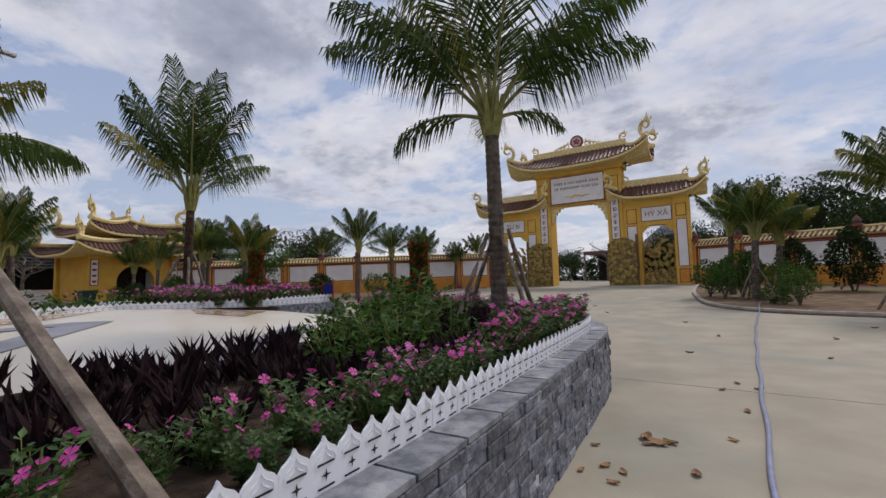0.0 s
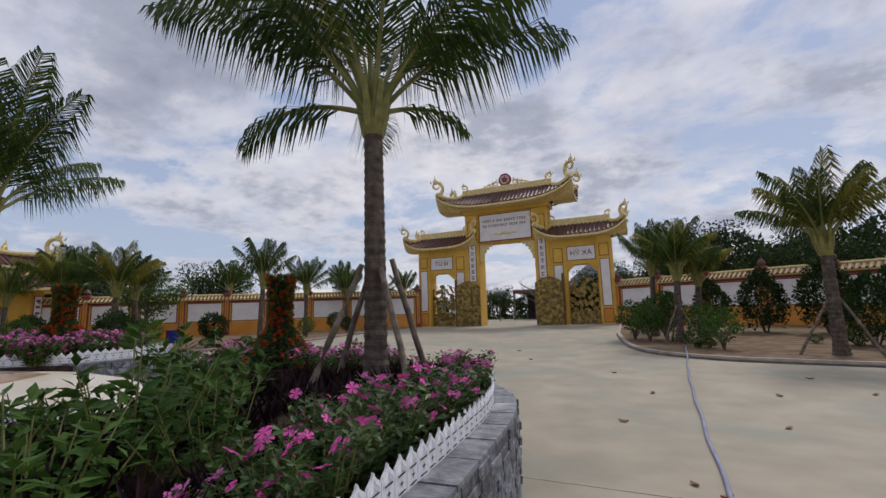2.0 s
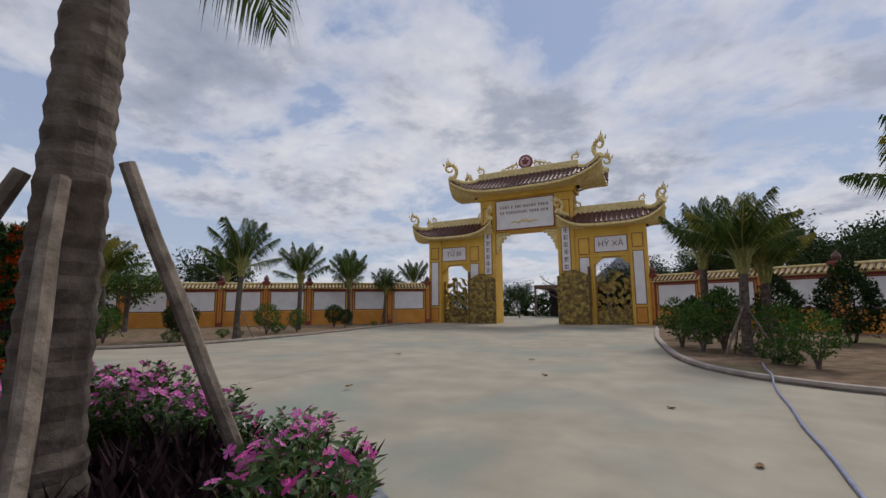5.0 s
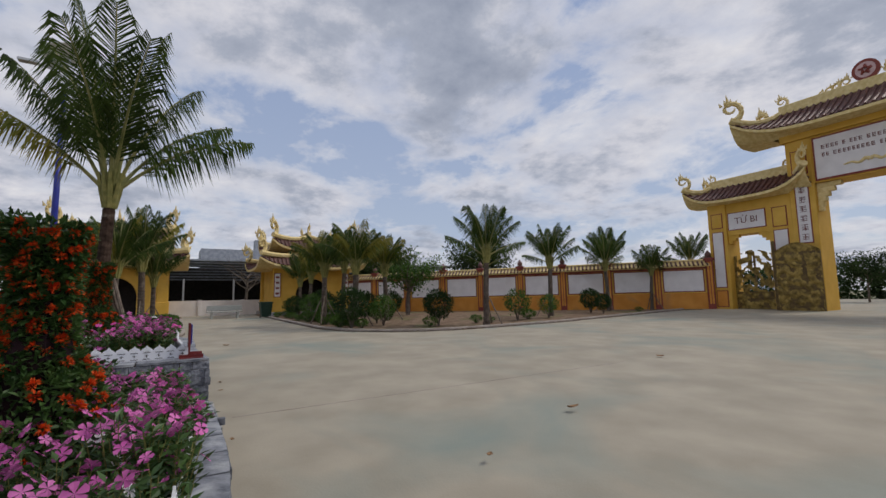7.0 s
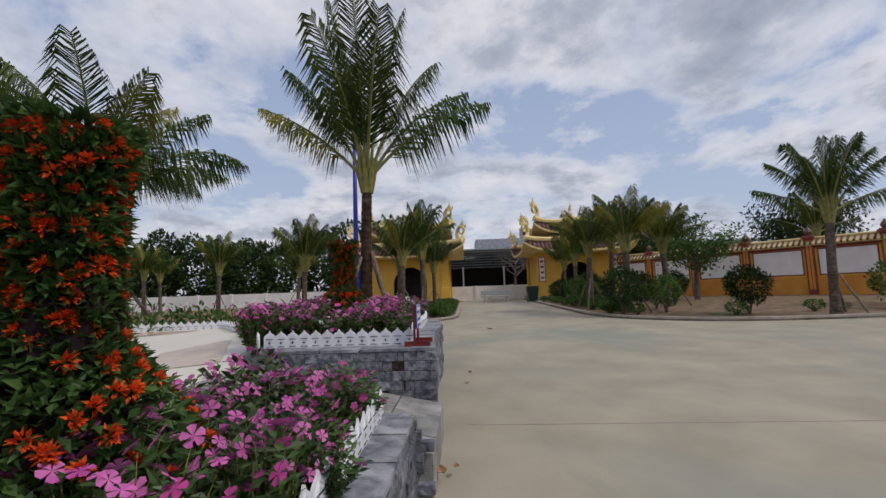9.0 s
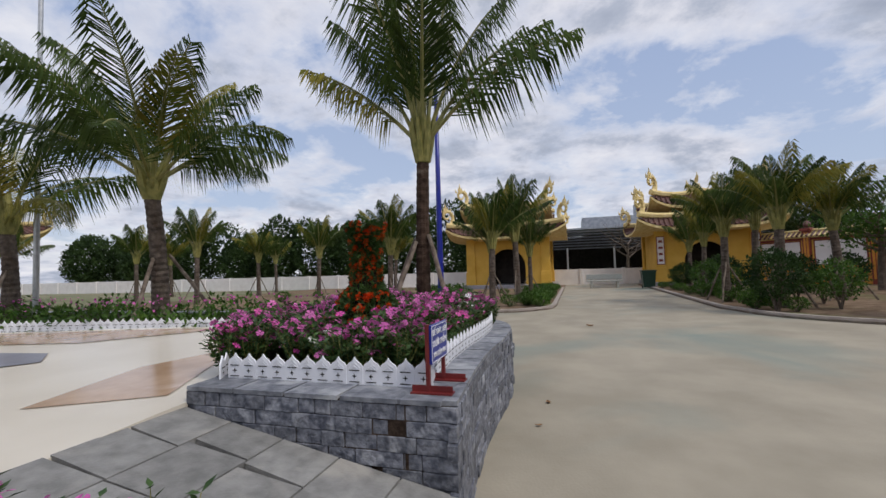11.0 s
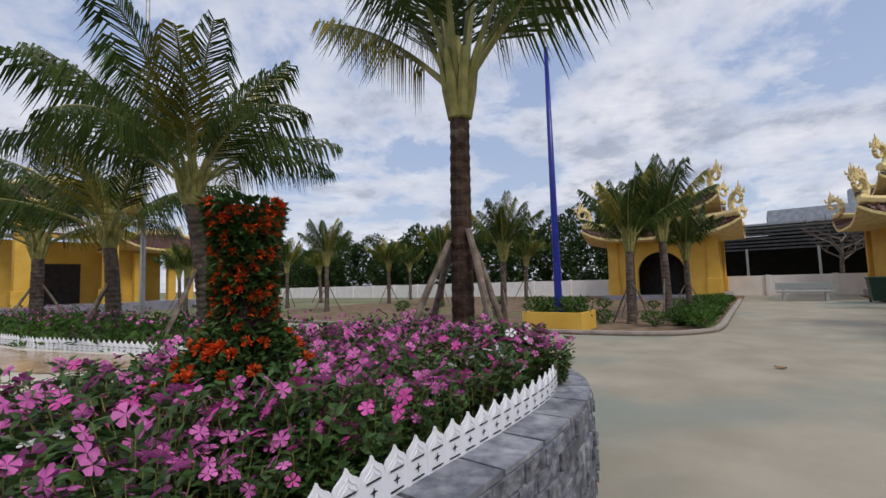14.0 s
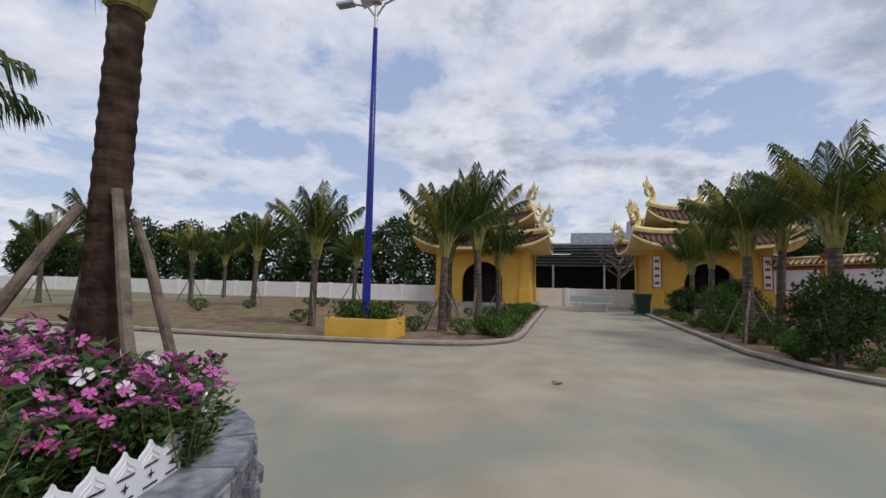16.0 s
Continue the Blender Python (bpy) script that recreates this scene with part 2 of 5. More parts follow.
M_POT = material("terracotta", (0.20, 0.06, 0.035), (0.30, 0.10, 0.06), 8, 0.8, 0.2)


# two site frames: the gate's, and that of everything west of the raised planter's corner
EAST = Matrix.Identity(4)
WEST = pose(-0.13, 5.73, 0, 0, 0, 3.2) @ pose(1.877, -5.947, 0)
NEAR = pose(0, 0.22, 0) @ WEST
SITE = EAST


def near_xy(pts):
    return [tuple((NEAR @ Vector((x, y, 0))).xy) for x, y in pts]


def west_xy(pts):
    return [tuple((WEST @ Vector((x, y, 0))).xy) for x, y in pts]


# mesh helpers
def root(name, x=0, y=0, z=0, rz=0, **tags):
    ob = new(name)
    ob.empty_display_size = 0.1
    ob.matrix_world = SITE @ pose(x, y, z, 0, 0, rz)
    return tagged(ob, **tags)


def data_ob(name, verts, faces, mat, parent=None, label="", smooth=False):
    me = bpy.data.meshes.new(name)
    me.from_pydata([tuple(v) for v in verts], [], [tuple(f) for f in faces])
    me.materials.append(mat)
    if smooth:
        me.polygons.foreach_set("use_smooth", [True] * len(me.polygons))
    me.update()
    ob = new(name, me)
    if parent is not None:
        ob.parent = parent
    else:
        ob.matrix_world = SITE.copy()
    return tagged(ob, label=label)


def part(name, bm, mat, parent=None, label="", smooth=False):
    me = bpy.data.meshes.new(name)
    bmesh.ops.recalc_face_normals(bm, faces=bm.faces)
    bm.to_mesh(me)
    bm.free()
    me.materials.append(mat)
    if smooth:
        me.polygons.foreach_set("use_smooth", [True] * len(me.polygons))
    ob = new(name, me)
    if parent is not None:
        ob.parent = parent
    else:
        ob.matrix_world = SITE.copy()
    return tagged(ob, label=label)


def put_box(bm, x0, x1, y0, y1, z0, z1, bev=0.0):
    g = bmesh.ops.create_cube(bm, size=1.0, matrix=Matrix.Translation(((x0 + x1) / 2, (y0 + y1) / 2, (z0 + z1) / 2)) @ Matrix.Diagonal((abs(x1 - x0), abs(y1 - y0), abs(z1 - z0), 1)))
    if bev:
        es = {e for v in g["verts"] for e in v.link_edges}
        bmesh.ops.bevel(bm, geom=list(es), offset=bev, segments=1, affect="EDGES")
    return bm


def box(x0, x1, y0, y1, z0, z1, bev=0.0):
    return put_box(bmesh.new(), x0, x1, y0, y1, z0, z1, bev)


def put_tube(bm, pts, radii, sides=8):
    """A tube along points, with a radius at each, capped."""
    pts = [Vector(p) for p in pts]
    rings = []
    ref = Vector((0.13, 0.31, 0.94)).normalized()
    for i, p in enumerate(pts):
        d = (pts[min(i + 1, len(pts) - 1)] - pts[max(i - 1, 0)]).normalized()
        s = d.cross(ref)
        if s.length < 0.1:
            s = d.cross(Vector((1, 0, 0)))
        s.normalize()
        u = s.cross(d)
        r = radii[i] if hasattr(radii, "__len__") else radii
        rings.append([bm.verts.new(p + (s * math.cos(a) + u * math.sin(a)) * r) for a in [2 * math.pi * k / sides for k in range(sides)]])
    for a, b in zip(rings, rings[1:]):
        for k in range(sides):
            bm.faces.new((a[k], a[(k + 1) % sides], b[(k + 1) % sides], b[k]))
    bm.faces.new(rings[0][::-1])
    bm.faces.new(rings[-1])
    return bm


def tube(pts, radii, sides=8):
    return put_tube(bmesh.new(), pts, radii, sides)


def ground_z(x, y):
    yy = min(max(y - 8, 0), 28)
    s = min(max((-x - 3) / 6, 0), 1)
    return 0.019 * yy + 0.2 * s * s * (3 - 2 * s) * (1 - min(yy / 14, 1))


def offset_line(pts, d):
    """The open polyline moved d to its left."""
    out = []
    for i, p in enumerate(pts):
        a, b = Vector(pts[max(i - 1, 0)]), Vector(pts[min(i + 1, len(pts) - 1)])
        t = (b - a).normalized()
        out.append((p[0] - t.y * d, p[1] + t.x * d))
    return out


def smooth_line(pts, n=6):
    """Catmull-Rom through plan points."""
    p = [Vector(q) for q in pts]
    p = [2 * p[0] - p[1], *p, 2 * p[-1] - p[-2]]
    out = []
    for i in range(1, len(p) - 2):
        for k in range(n):
            t = k / n
            out.append(tuple(0.5 * (2 * p[i] + (p[i + 1] - p[i - 1]) * t + (2 * p[i - 1] - 5 * p[i] + 4 * p[i + 1] - p[i + 2]) * t * t + (3 * p[i] - p[i - 1] - 3 * p[i + 1] + p[i + 2]) * t ** 3)))
    return out + [tuple(p[-2])]


def put_band(bm, pts, left, right, z0, z1, follow=False):
    """A solid band along a plan polyline, from offset left to offset right, between two heights."""
    a, b = offset_line(pts, left), offset_line(pts, right)
    rows = []
    for p, q in zip(a, b):
        gp, gq = (ground_z(*p), ground_z(*q)) if follow else (0, 0)
        rows.append([bm.verts.new((*p, z0 + gp)), bm.verts.new((*q, z0 + gq)), bm.verts.new((*q, z1 + gq)), bm.verts.new((*p, z1 + gp))])
    for r, s in zip(rows, rows[1:]):
        for k in range(4):
            bm.faces.new((r[k], r[(k + 1) % 4], s[(k + 1) % 4], s[k]))
    bm.faces.new(rows[0])
    bm.faces.new(rows[-1][::-1])
    return bm


def walk_line(pts, step, start=0.0):
    """Points and headings at even steps along a plan polyline."""
    out, left = [], start
    for a, b in zip(pts, pts[1:]):
        a, b = Vector(a), Vector(b)
        d = (b - a).length
        while left < d:
            q = a + (b - a) * (left / d)
            out.append((q.x, q.y, math.degrees(math.atan2(b.y - a.y, b.x - a.x))))
            left += step
        left -= d
    return out


def inside(poly, x, y):
    hit = False
    for (x0, y0), (x1, y1) in zip(poly, poly[1:] + poly[:1]):
        if (y0 > y) != (y1 > y) and x < (x1 - x0) * (y - y0) / (y1 - y0) + x0:
            hit = not hit
    return hit


def poly_ob(name, pts, z, mat, label="", parent=None, thick=0.05, follow=False):
    bm = bmesh.new()
    f = bm.faces.new([bm.verts.new((x, y, z + (ground_z(x, y) if follow else 0))) for x, y in pts])
    g = bmesh.ops.extrude_face_region(bm, geom=[f])
    bmesh.ops.translate(bm, vec=(0, 0, -thick), verts=[v for v in g["geom"] if isinstance(v, bmesh.types.BMVert)])
    bmesh.ops.triangulate(bm, faces=[q for q in bm.faces if len(q.verts) > 4])
    return part(name, bm, mat, parent, label)


rng = np.random.default_rng(7)


def leaf_quads(pos, way, side, length, width, fold=0.25):
    """Rhombic leaves: base points, directions, sideways directions, lengths and widths."""
    n = len(pos)
    length, width = np.broadcast_to(length, n)[:, None], np.broadcast_to(width, n)[:, None]
    up = np.cross(side, way)
    mid = pos + way * length * 0.45
    v = np.stack([pos, mid + side * width / 2 + up * width * fold, pos + way * length, mid - side * width / 2 + up * width * fold], 1).reshape(-1, 3)
    k = np.arange(n)[:, None] * 4
    return v, np.concatenate([k + [0, 1, 2], k + [0, 2, 3]]).reshape(-1, 3)


def unit(v):
    return v / np.maximum(np.linalg.norm(v, axis=-1, keepdims=True), 1e-9)


def leaf_mesh_ob(name, pos, way, length, width, mat, parent=None, label="", fold=0.25):
    side = unit(np.cross(way, rng.normal(size=way.shape) * 0.5 + [0, 0, 1.0]))
    v, f = leaf_quads(pos, way, side, length, width, fold)
    return data_ob(name, v.tolist(), f.tolist(), mat, parent, label)


def text_part(name, words, size, mat, parent, m, label="", extrude=0.004):
    cu = bpy.data.curves.new(name, "FONT")
    cu.body, cu.size, cu.align_x, cu.align_y, cu.extrude = words, size, "CENTER", "CENTER", extrude
    tmp = bpy.data.objects.new(name, cu)
    scene.collection.objects.link(tmp)
    bpy.context.view_layer.update()
    me = bpy.data.meshes.new_from_object(tmp.evaluated_get(bpy.context.evaluated_depsgraph_get()))
    bpy.data.objects.remove(tmp)
    me.name = name
    me.materials.clear()
    me.materials.append(mat)
    ob = new(name, me)
    ob.parent = parent
    ob.matrix_basis = m
    return tagged(ob, label=label)


# ground, drive, plaza
gx = [-260, -120, -60, -45] + [-40 + 2.5 * i for i in range(24)] + [25, 40, 70, 140, 260]
gy = [-260, -120, -60, -30, -15, -5, 0, 4, 6] + [8 + 2 * i for i in range(16)] + [45, 60, 100, 180, 300]
gv = [(x, y, ground_z(x, y) - 0.06) for y in gy for x in gx]
gf = [(j * len(gx) + i, j * len(gx) + i + 1, (j + 1) * len(gx) + i + 1, (j + 1) * len(gx) + i) for j in range(len(gy) - 1) for i in range(len(gx) - 1)]
tagged(data_ob("ground", gv, gf, M_GRASS, smooth=True), "bare earth and rough grass around the temple grounds", "ground", kind="structure")

dx = [-42 + 1.5 * i for i in range(46)]
dy = [-14 + 1.5 * i for i in range(52)]
dv = [(x, y, ground_z(x, y)) for y in dy for x in dx]
df = [(j * len(dx) + i, j * len(dx) + i + 1, (j + 1) * len(dx) + i + 1, (j + 1) * len(dx) + i) for j in range(len(dy) - 1) for i in range(len(dx) - 1)]
drive = tagged(data_ob("road_drive", dv, df, M_CONC, smooth=True), "broad pale concrete drive with faint greenish stains", "driveway", kind="structure")


def joint(name, pts, w=0.007):
    bm = bmesh.new()
    put_band(bm, pts, w / 2, -w / 2, -0.02, 0.004, follow=True)
    return part(name, bm, M_KERB, drive)


joint("expansion_joint", [(-0.7 + 0.8 * i, 6.1 - 0.02 * i) for i in range(14)])
joint("expansion_joint", [(-7.1, 7.7 + 0.9 * i) for i in range(9)])

# planter one: outer line of its wall, from behind the start round to the ramp
OUT1 = smooth_line([(-0.34, -7.0), (-0.32, -3.0), (-0.31, 0.5), (-0.38, 2.6), (-0.49, 4.6), (-0.60, 5.6), (-0.86, 6.4), (-1.44, 7.10), (-2.4, 7.36), (-3.8, 7.50), (-5.58, 7.42)], 6)
IN1 = [(-5.52, 5.43), (-4.6, 5.2), (-3.95, 4.7), (-3.6, 3.8), (-3.5, 2.5), (-3.4, -2.0), (-3.4, -7.0)]
# planter two: from the ramp along the drive and round its far end
OUT2 = smooth_line([(-6.90, 7.40), (-8.1, 7.24), (-9.3, 7.19), (-10.05, 7.08), (-10.6, 6.80), (-10.95, 6.3), (-11.1, 5.5), *west_xy([(-13.0, 4.6), (-13.6, 2.0), (-13.6, -2.0), (-13.6, -12.0)])], 6)
IN2 = near_xy([(-8.55, 6.02), (-10.2, 5.2), (-11.2, 4.2), (-11.1, 3.2), (-10.45, 0.0), (-10.15, -3.0), (-10.0, -12.0)])[::-1]
TOP1, TOP2 = 0.68, 0.92


def stones(parent, line, z0, limit_at, near, top, rows=10):
    """Split stone facing in courses: single pieces near the walk, the rest joined."""
    rows_h = (top - 0.028 - z0) / rows
    shapes = []
    for k in range(10):
        w = (0.11, 0.15, 0.18, 0.21, 0.24, 0.27, 0.30, 0.21, 0.24, 0.18)[k]
        p = (0.004, 0.012, 0.0, 0.007, 0.015, 0.002, 0.009, 0.001, 0.011, 0.005)[k]
        bm = box(0, w - 0.004, -0.035, 0.012 + p, 0, rows_h * 0.965, 0.004)
        me = bpy.data.meshes.new("stone")
        bmesh.ops.recalc_face_normals(bm, faces=bm.faces)
        bm.to_mesh(me)
        bm.free()
        me.materials.append(M_STONE)
        shapes.append((w, me))
    rest = bmesh.new()
    count = 0
    way = walk_line(line, 0.01)
    for r in range(rows):
        i = 0
        while i < len(way) - 5:
            x, y, h = way[i]
            w, me = random.choice(shapes if i < len(way) - 34 else shapes[:2])
            i += int(round(w * 100))
            m = pose(x, y, z0 + r * rows_h, 0, 0, h)
            if near(x, y) and count < limit_at:
                ob = new("stone", me)
                ob.parent = parent
                ob.matrix_basis = m
                count += 1
            else:
                n0 = len(rest.verts)
                rest.from_mesh(me)
                rest.verts.ensure_lookup_table()
                bmesh.ops.transform(rest, matrix=m, verts=rest.verts[n0:])
    tagged(part("stone_facing", rest, M_STONE, parent), kind="stuff")


def coping(parent, line, top, width=0.34, step=0.38):
    """Flat coping stones along the top of the wall."""
    pts = walk_line(line, 0.02)
    n = int(step / 0.02)
    for i in range(0, len(pts) - n // 2, n):
        seg = [(p[0], p[1]) for p in pts[i:i + n:6] + [pts[min(i + n - 1, len(pts) - 1)]]]
        if len(seg) > 1 and (Vector(seg[-1]) - Vector(seg[0])).length > 0.05:
            bm = put_band(bmesh.new(), seg, -0.024, width, top - 0.026, top + random.uniform(-0.002, 0.002))
            part("coping_stone", bm, M_SLAB, parent)


def fence_line(name, line, z, label):
    """Lotus-petal edging: one moulded panel after another."""
    fence = root(name, label=label, category="edging fence")
    w, h = 0.118, 0.175
    prof = [(0, 0), (w, 0), (w, h * 0.56), (w * 0.98, h * 0.67), (w * 0.88, h * 0.76), (w * 0.70, h * 0.83), (w * 0.58, h * 0.90), (w * 0.5, h), (w * 0.42, h * 0.90), (w * 0.30, h * 0.83), (w * 0.12, h * 0.76), (w * 0.02, h * 0.67), (0, h * 0.56)]
    bm = bmesh.new()
    f = bm.faces.new([bm.verts.new((x, 0, zz)) for x, zz in prof])
    g = bmesh.ops.extrude_face_region(bm, geom=[f])
    bmesh.ops.translate(bm, vec=(0, 0.012, 0), verts=[v for v in g["geom"] if isinstance(v, bmesh.types.BMVert)])
    bmesh.ops.recalc_face_normals(bm, faces=bm.faces)
    for k in (0.72, 0.5):
        pts = [(w * 0.5 + (x - w * 0.5) * k, -0.0015, h * 0.40 + (zz - h * 0.40) * k * 1.02) for x, zz in prof[2:]]
        put_tube(bm, pts, 0.0022, 4)
    panel = bpy.data.meshes.new("fence_panel")
    bm.to_mesh(panel)
    bm.free()
    panel.materials.append(M_PVC)
    cut = bmesh.new()
    for s in (-1, 1):
        cx, cz, r, q = w * 0.5, h * 0.31, 0.021, 0.006
        ys = -0.004 if s < 0 else 0.016
        ring = [(cx + (r if k % 2 == 0 else q) * math.cos(k * math.pi / 4), ys, cz + (r if k % 2 == 0 else q) * math.sin(k * math.pi / 4)) for k in range(8)]
        cut.faces.new([cut.verts.new(p) for p in ring])
        for zz in (h * 0.10, h * 0.52):
            put_box(cut, w * 0.2, w * 0.8, ys - 0.001, ys + 0.001, zz - 0.003, zz + 0.003)
    cutm = bpy.data.meshes.new("cutout")
    cut.to_mesh(cutm)
    cut.free()
    cutm.materials.append(M_BLACK)
    for x, y, a in walk_line(line, w):
        ob = new("fence_panel", panel)
        ob.parent = fence
        ob.matrix_basis = pose(x, y, z, 0, 0, a + random.uniform(-2, 2))
        c = new("cutout", cutm)
        c.parent = ob
    return fence


def planter_set(name, out, inn, label, near, limit, top):
    base = tagged(part(name, put_band(bmesh.new(), out, -0.0, 0.28, -0.1, top - 0.027), M_SOIL), label, "planter wall", kind="structure")
    stones(base, offset_line(out[::-1], 0.012)[::1], 0.0, limit, near, top)
    coping(base, out, top)
    inner = offset_line(out, 0.24)
    tagged(poly_ob(name.replace("wall", "soil"), inner + inn, top - 0.02, M_SOIL, "dark planting soil in the raised bed", thick=0.5), category="soil", kind="structure")
    return base


P1 = planter_set("wall_planter_1", OUT1, IN1, "raised planter wall faced with grey split slate", lambda x, y: y > 0.5 and x > -4, 280, TOP1)
P2 = planter_set("wall_planter_2", OUT2, IN2, "raised planter wall faced with grey split slate beside the ramp", lambda x, y: y > 5.9, 280, TOP2)
SITE = NEAR
for nm, x in (("wall_planter_1", -7.28), ("wall_planter_2", -8.55)):
    sgn, top = (-1, TOP1) if x > -8 else (1, TOP2)
    line = [(x, 7.72), (x, 5.95)]
    base = tagged(part(nm + "_end", put_band(bmesh.new(), line, -0.001 if sgn > 0 else 0.0, -0.28 * 1 if sgn > 0 else 0.28, -0.1, top - 0.027), M_SOIL), "end of the slate-faced planter beside the ramp", "planter wall", kind="structure")
    facing = [(x, 7.80), (x, 5.95)]
    stones(base, facing if sgn > 0 else facing[::-1], 0.0, 120, lambda a, b: True, top)
    coping(base, line if sgn < 0 else line[::-1], top, 0.36)

SITE = EAST
F1 = offset_line(OUT1, 0.17)
F1 = [p for p in F1 if p[1] > -2.5]
fence_line("petal_fence", F1, TOP1, "white plastic lotus-petal edging on the planter's stone coping")
F2 = [p for p in offset_line(OUT2, 0.20) if p[1] > 4.0 and p[0] < -7.1]
fence_line("petal_fence", F2, TOP2, "white plastic lotus-petal edging on the planter's stone coping")
SITE = NEAR
fence_line("petal_fence", [(-8.78, 6.05), (-8.78, 7.55)], TOP2, "white plastic lotus-petal edging beside the ramp")
fence_line("petal_fence", [(-10.05, -7.0), (-10.15, -3.0), (-10.45, 0.0), (-11.1, 3.2), (-11.2, 4.2), (-10.2, 5.2), (-8.8, 5.98)], TOP2 - 0.02, "white plastic lotus-petal edging along the tiled plaza")

# tiled plaza and ramp


def plaza_z(x):
    return 0.65 + 0.05 * (-3.4 - x)


SITE = EAST
PLZ = [(-3.4, -14), (-3.4, -2.0), (-3.5, 2.5), (-3.6, 3.8), (-3.95, 4.7), (-4.6, 5.2)] + near_xy([(-7.28, 5.95), (-8.55, 5.95), (-10.2, 5.2), (-11.2, 4.2), (-11.1, 3.2), (-10.45, 0), (-10.15, -3), (-10.0, -14)])
bm = bmesh.new()
plz_top = [bm.verts.new((x, y, plaza_z(x))) for x, y in PLZ]
plz_low = [bm.verts.new((x, y, 0.05)) for x, y in PLZ]
bmesh.ops.triangulate(bm, faces=[bm.faces.new(plz_top)])
for k in range(len(PLZ)):
    bm.faces.new((plz_top[k - 1], plz_top[k], plz_low[k], plz_low[k - 1]))
plaza = tagged(part("floor_plaza", bm, M_CREAM), "cream tiled plaza with grey and brown inlaid bands", "floor", kind="structure")


inlay_z = [0.004]


def inlay(name, pts, mat):
    bm = bmesh.new()
    inlay_z[0] += 0.002
    bm.faces.new([bm.verts.new((x, y, plaza_z(x) + inlay_z[0])) for x, y in near_xy(pts)])
    return part(name, bm, mat, plaza)


inlay("brown_band", [(-8.6, 5.7), (-10.0, 5.05), (-9.2, 4.7), (-8.2, 4.9)], M_BROWNT)
inlay("brown_band", [(-11.0, 4.0), (-10.95, 3.1), (-10.3, 0.0), (-10.0, -6), (-9.2, -6), (-9.5, 0.0), (-10.0, 2.7)], M_BROWNT)
inlay("grey_band", [(-9.2, 3.4), (-9.5, 3.0), (-7.2, 1.0), (-7.0, 1.3)], M_GREYT)
inlay("grey_band", [(-9.2, 3.4), (-8.5, -5.0), (-8.9, -5.0), (-9.5, 3.0)], M_GREYT)
inlay("grey_band", [(-6.3, 4.8), (-6.6, 4.5), (-5.2, 2.0), (-4.9, 2.1)], M_GREYT)
inlay("grey_band", [(-6.5, -3.0), (-6.8, -3.2), (-4.2, 2.2), (-4.0, 2.0)], M_GREYT)
SITE = NEAR
ramp = root("floor_ramp", label="ramp of large grey stone slabs up to the plaza", category="ramp", kind="structure")
for i in range(5):
    cuts = [-8.53, -8.53 + random.uniform(0.3, 0.5), -8.53 + random.uniform(0.72, 0.95), -7.30]
    for x0, x1 in zip(cuts, cuts[1:]):
        y0, y1 = 7.85 - 0.384 * i, 7.85 - 0.384 * (i + 1) + 0.012
        z0, z1 = 0.42 + 0.37 * (7.85 - y0) / 1.9, 0.42 + 0.37 * (7.85 - y1) / 1.9
        q = random.uniform(-0.03, 0.03)
        v = [(x0 + 0.012, y0, z0), (x1, y0, z0), (x1 + (q if x1 < -7.4 else 0), y1, z1), (x0 + 0.012 + (q if x0 > -8.5 else 0), y1, z1)]
        v += [(a, b, -0.2) for a, b, c in v]
        data_ob("slab", v, [(0, 1, 2, 3), (0, 4, 5, 1), (1, 5, 6, 2), (2, 6, 7, 3), (3, 7, 4, 0)], M_RAMP, ramp)

# kerbs and garden beds
SITE = EAST
KL = west_xy([(-19.4, -14.0), (-19.5, 0.0)] + smooth_line([(-19.55, 1.5), (-19.9, 4.5), (-20.3, 6.6), (-21.1, 7.6), (-22.3, 8.0), (-25.0, 8.05)], 5) + [(-36.0, 8.1)])
KR = west_xy([(-36.0, 13.1), (-28, 13.0)] + smooth_line([(-21.5, 12.95), (-18.9, 13.7), (-17.1, 15.8), (-16.7, 19.0), (-16.9, 24.0)], 6) + [(-17.1, 29), (-17.2, 33.6)])
KG = [(-0.7, 33.6), (-0.7, 28)] + smooth_line([(-0.6, 24.0), (-0.3, 20.5), (0.05, 18.0), (0.75, 16.2), (2.1, 15.0), (3.8, 14.45), (5.8, 14.0)], 6) + [(14, 12.4), (24, 10)]
for nm, line in (("kerb_north", KR), ("kerb_south", KL), ("kerb_gate", KG)):
    left = nm != "kerb_gate"
    tagged(part(nm, put_band(bmesh.new(), line, 0.15, 0, -0.1, 0.11, follow=True), M_KERB), "low pinkish concrete kerb round the garden bed", "kerb", kind="structure")
tagged(poly_ob("ground_bed_north", KR + west_xy([(-16.5, 34.3), (-40, 17), (-40, 13.1)]), 0.05, M_EARTH, "dry brown garden earth behind the kerb", follow=True), category="garden bed", kind="structure")
tagged(poly_ob("ground_bed_south", KL + west_xy([(-41, 8.1), (-41, -14)]), 0.05, M_EARTH, "dry brown garden earth behind the kerb", follow=True), category="garden bed", kind="structure")
tagged(poly_ob("ground_bed_east", KG + [(34, 14), (0.2, 34.4)], 0.05, M_EARTH, "dry brown garden earth behind the kerb", follow=True), category="garden bed", kind="structure")


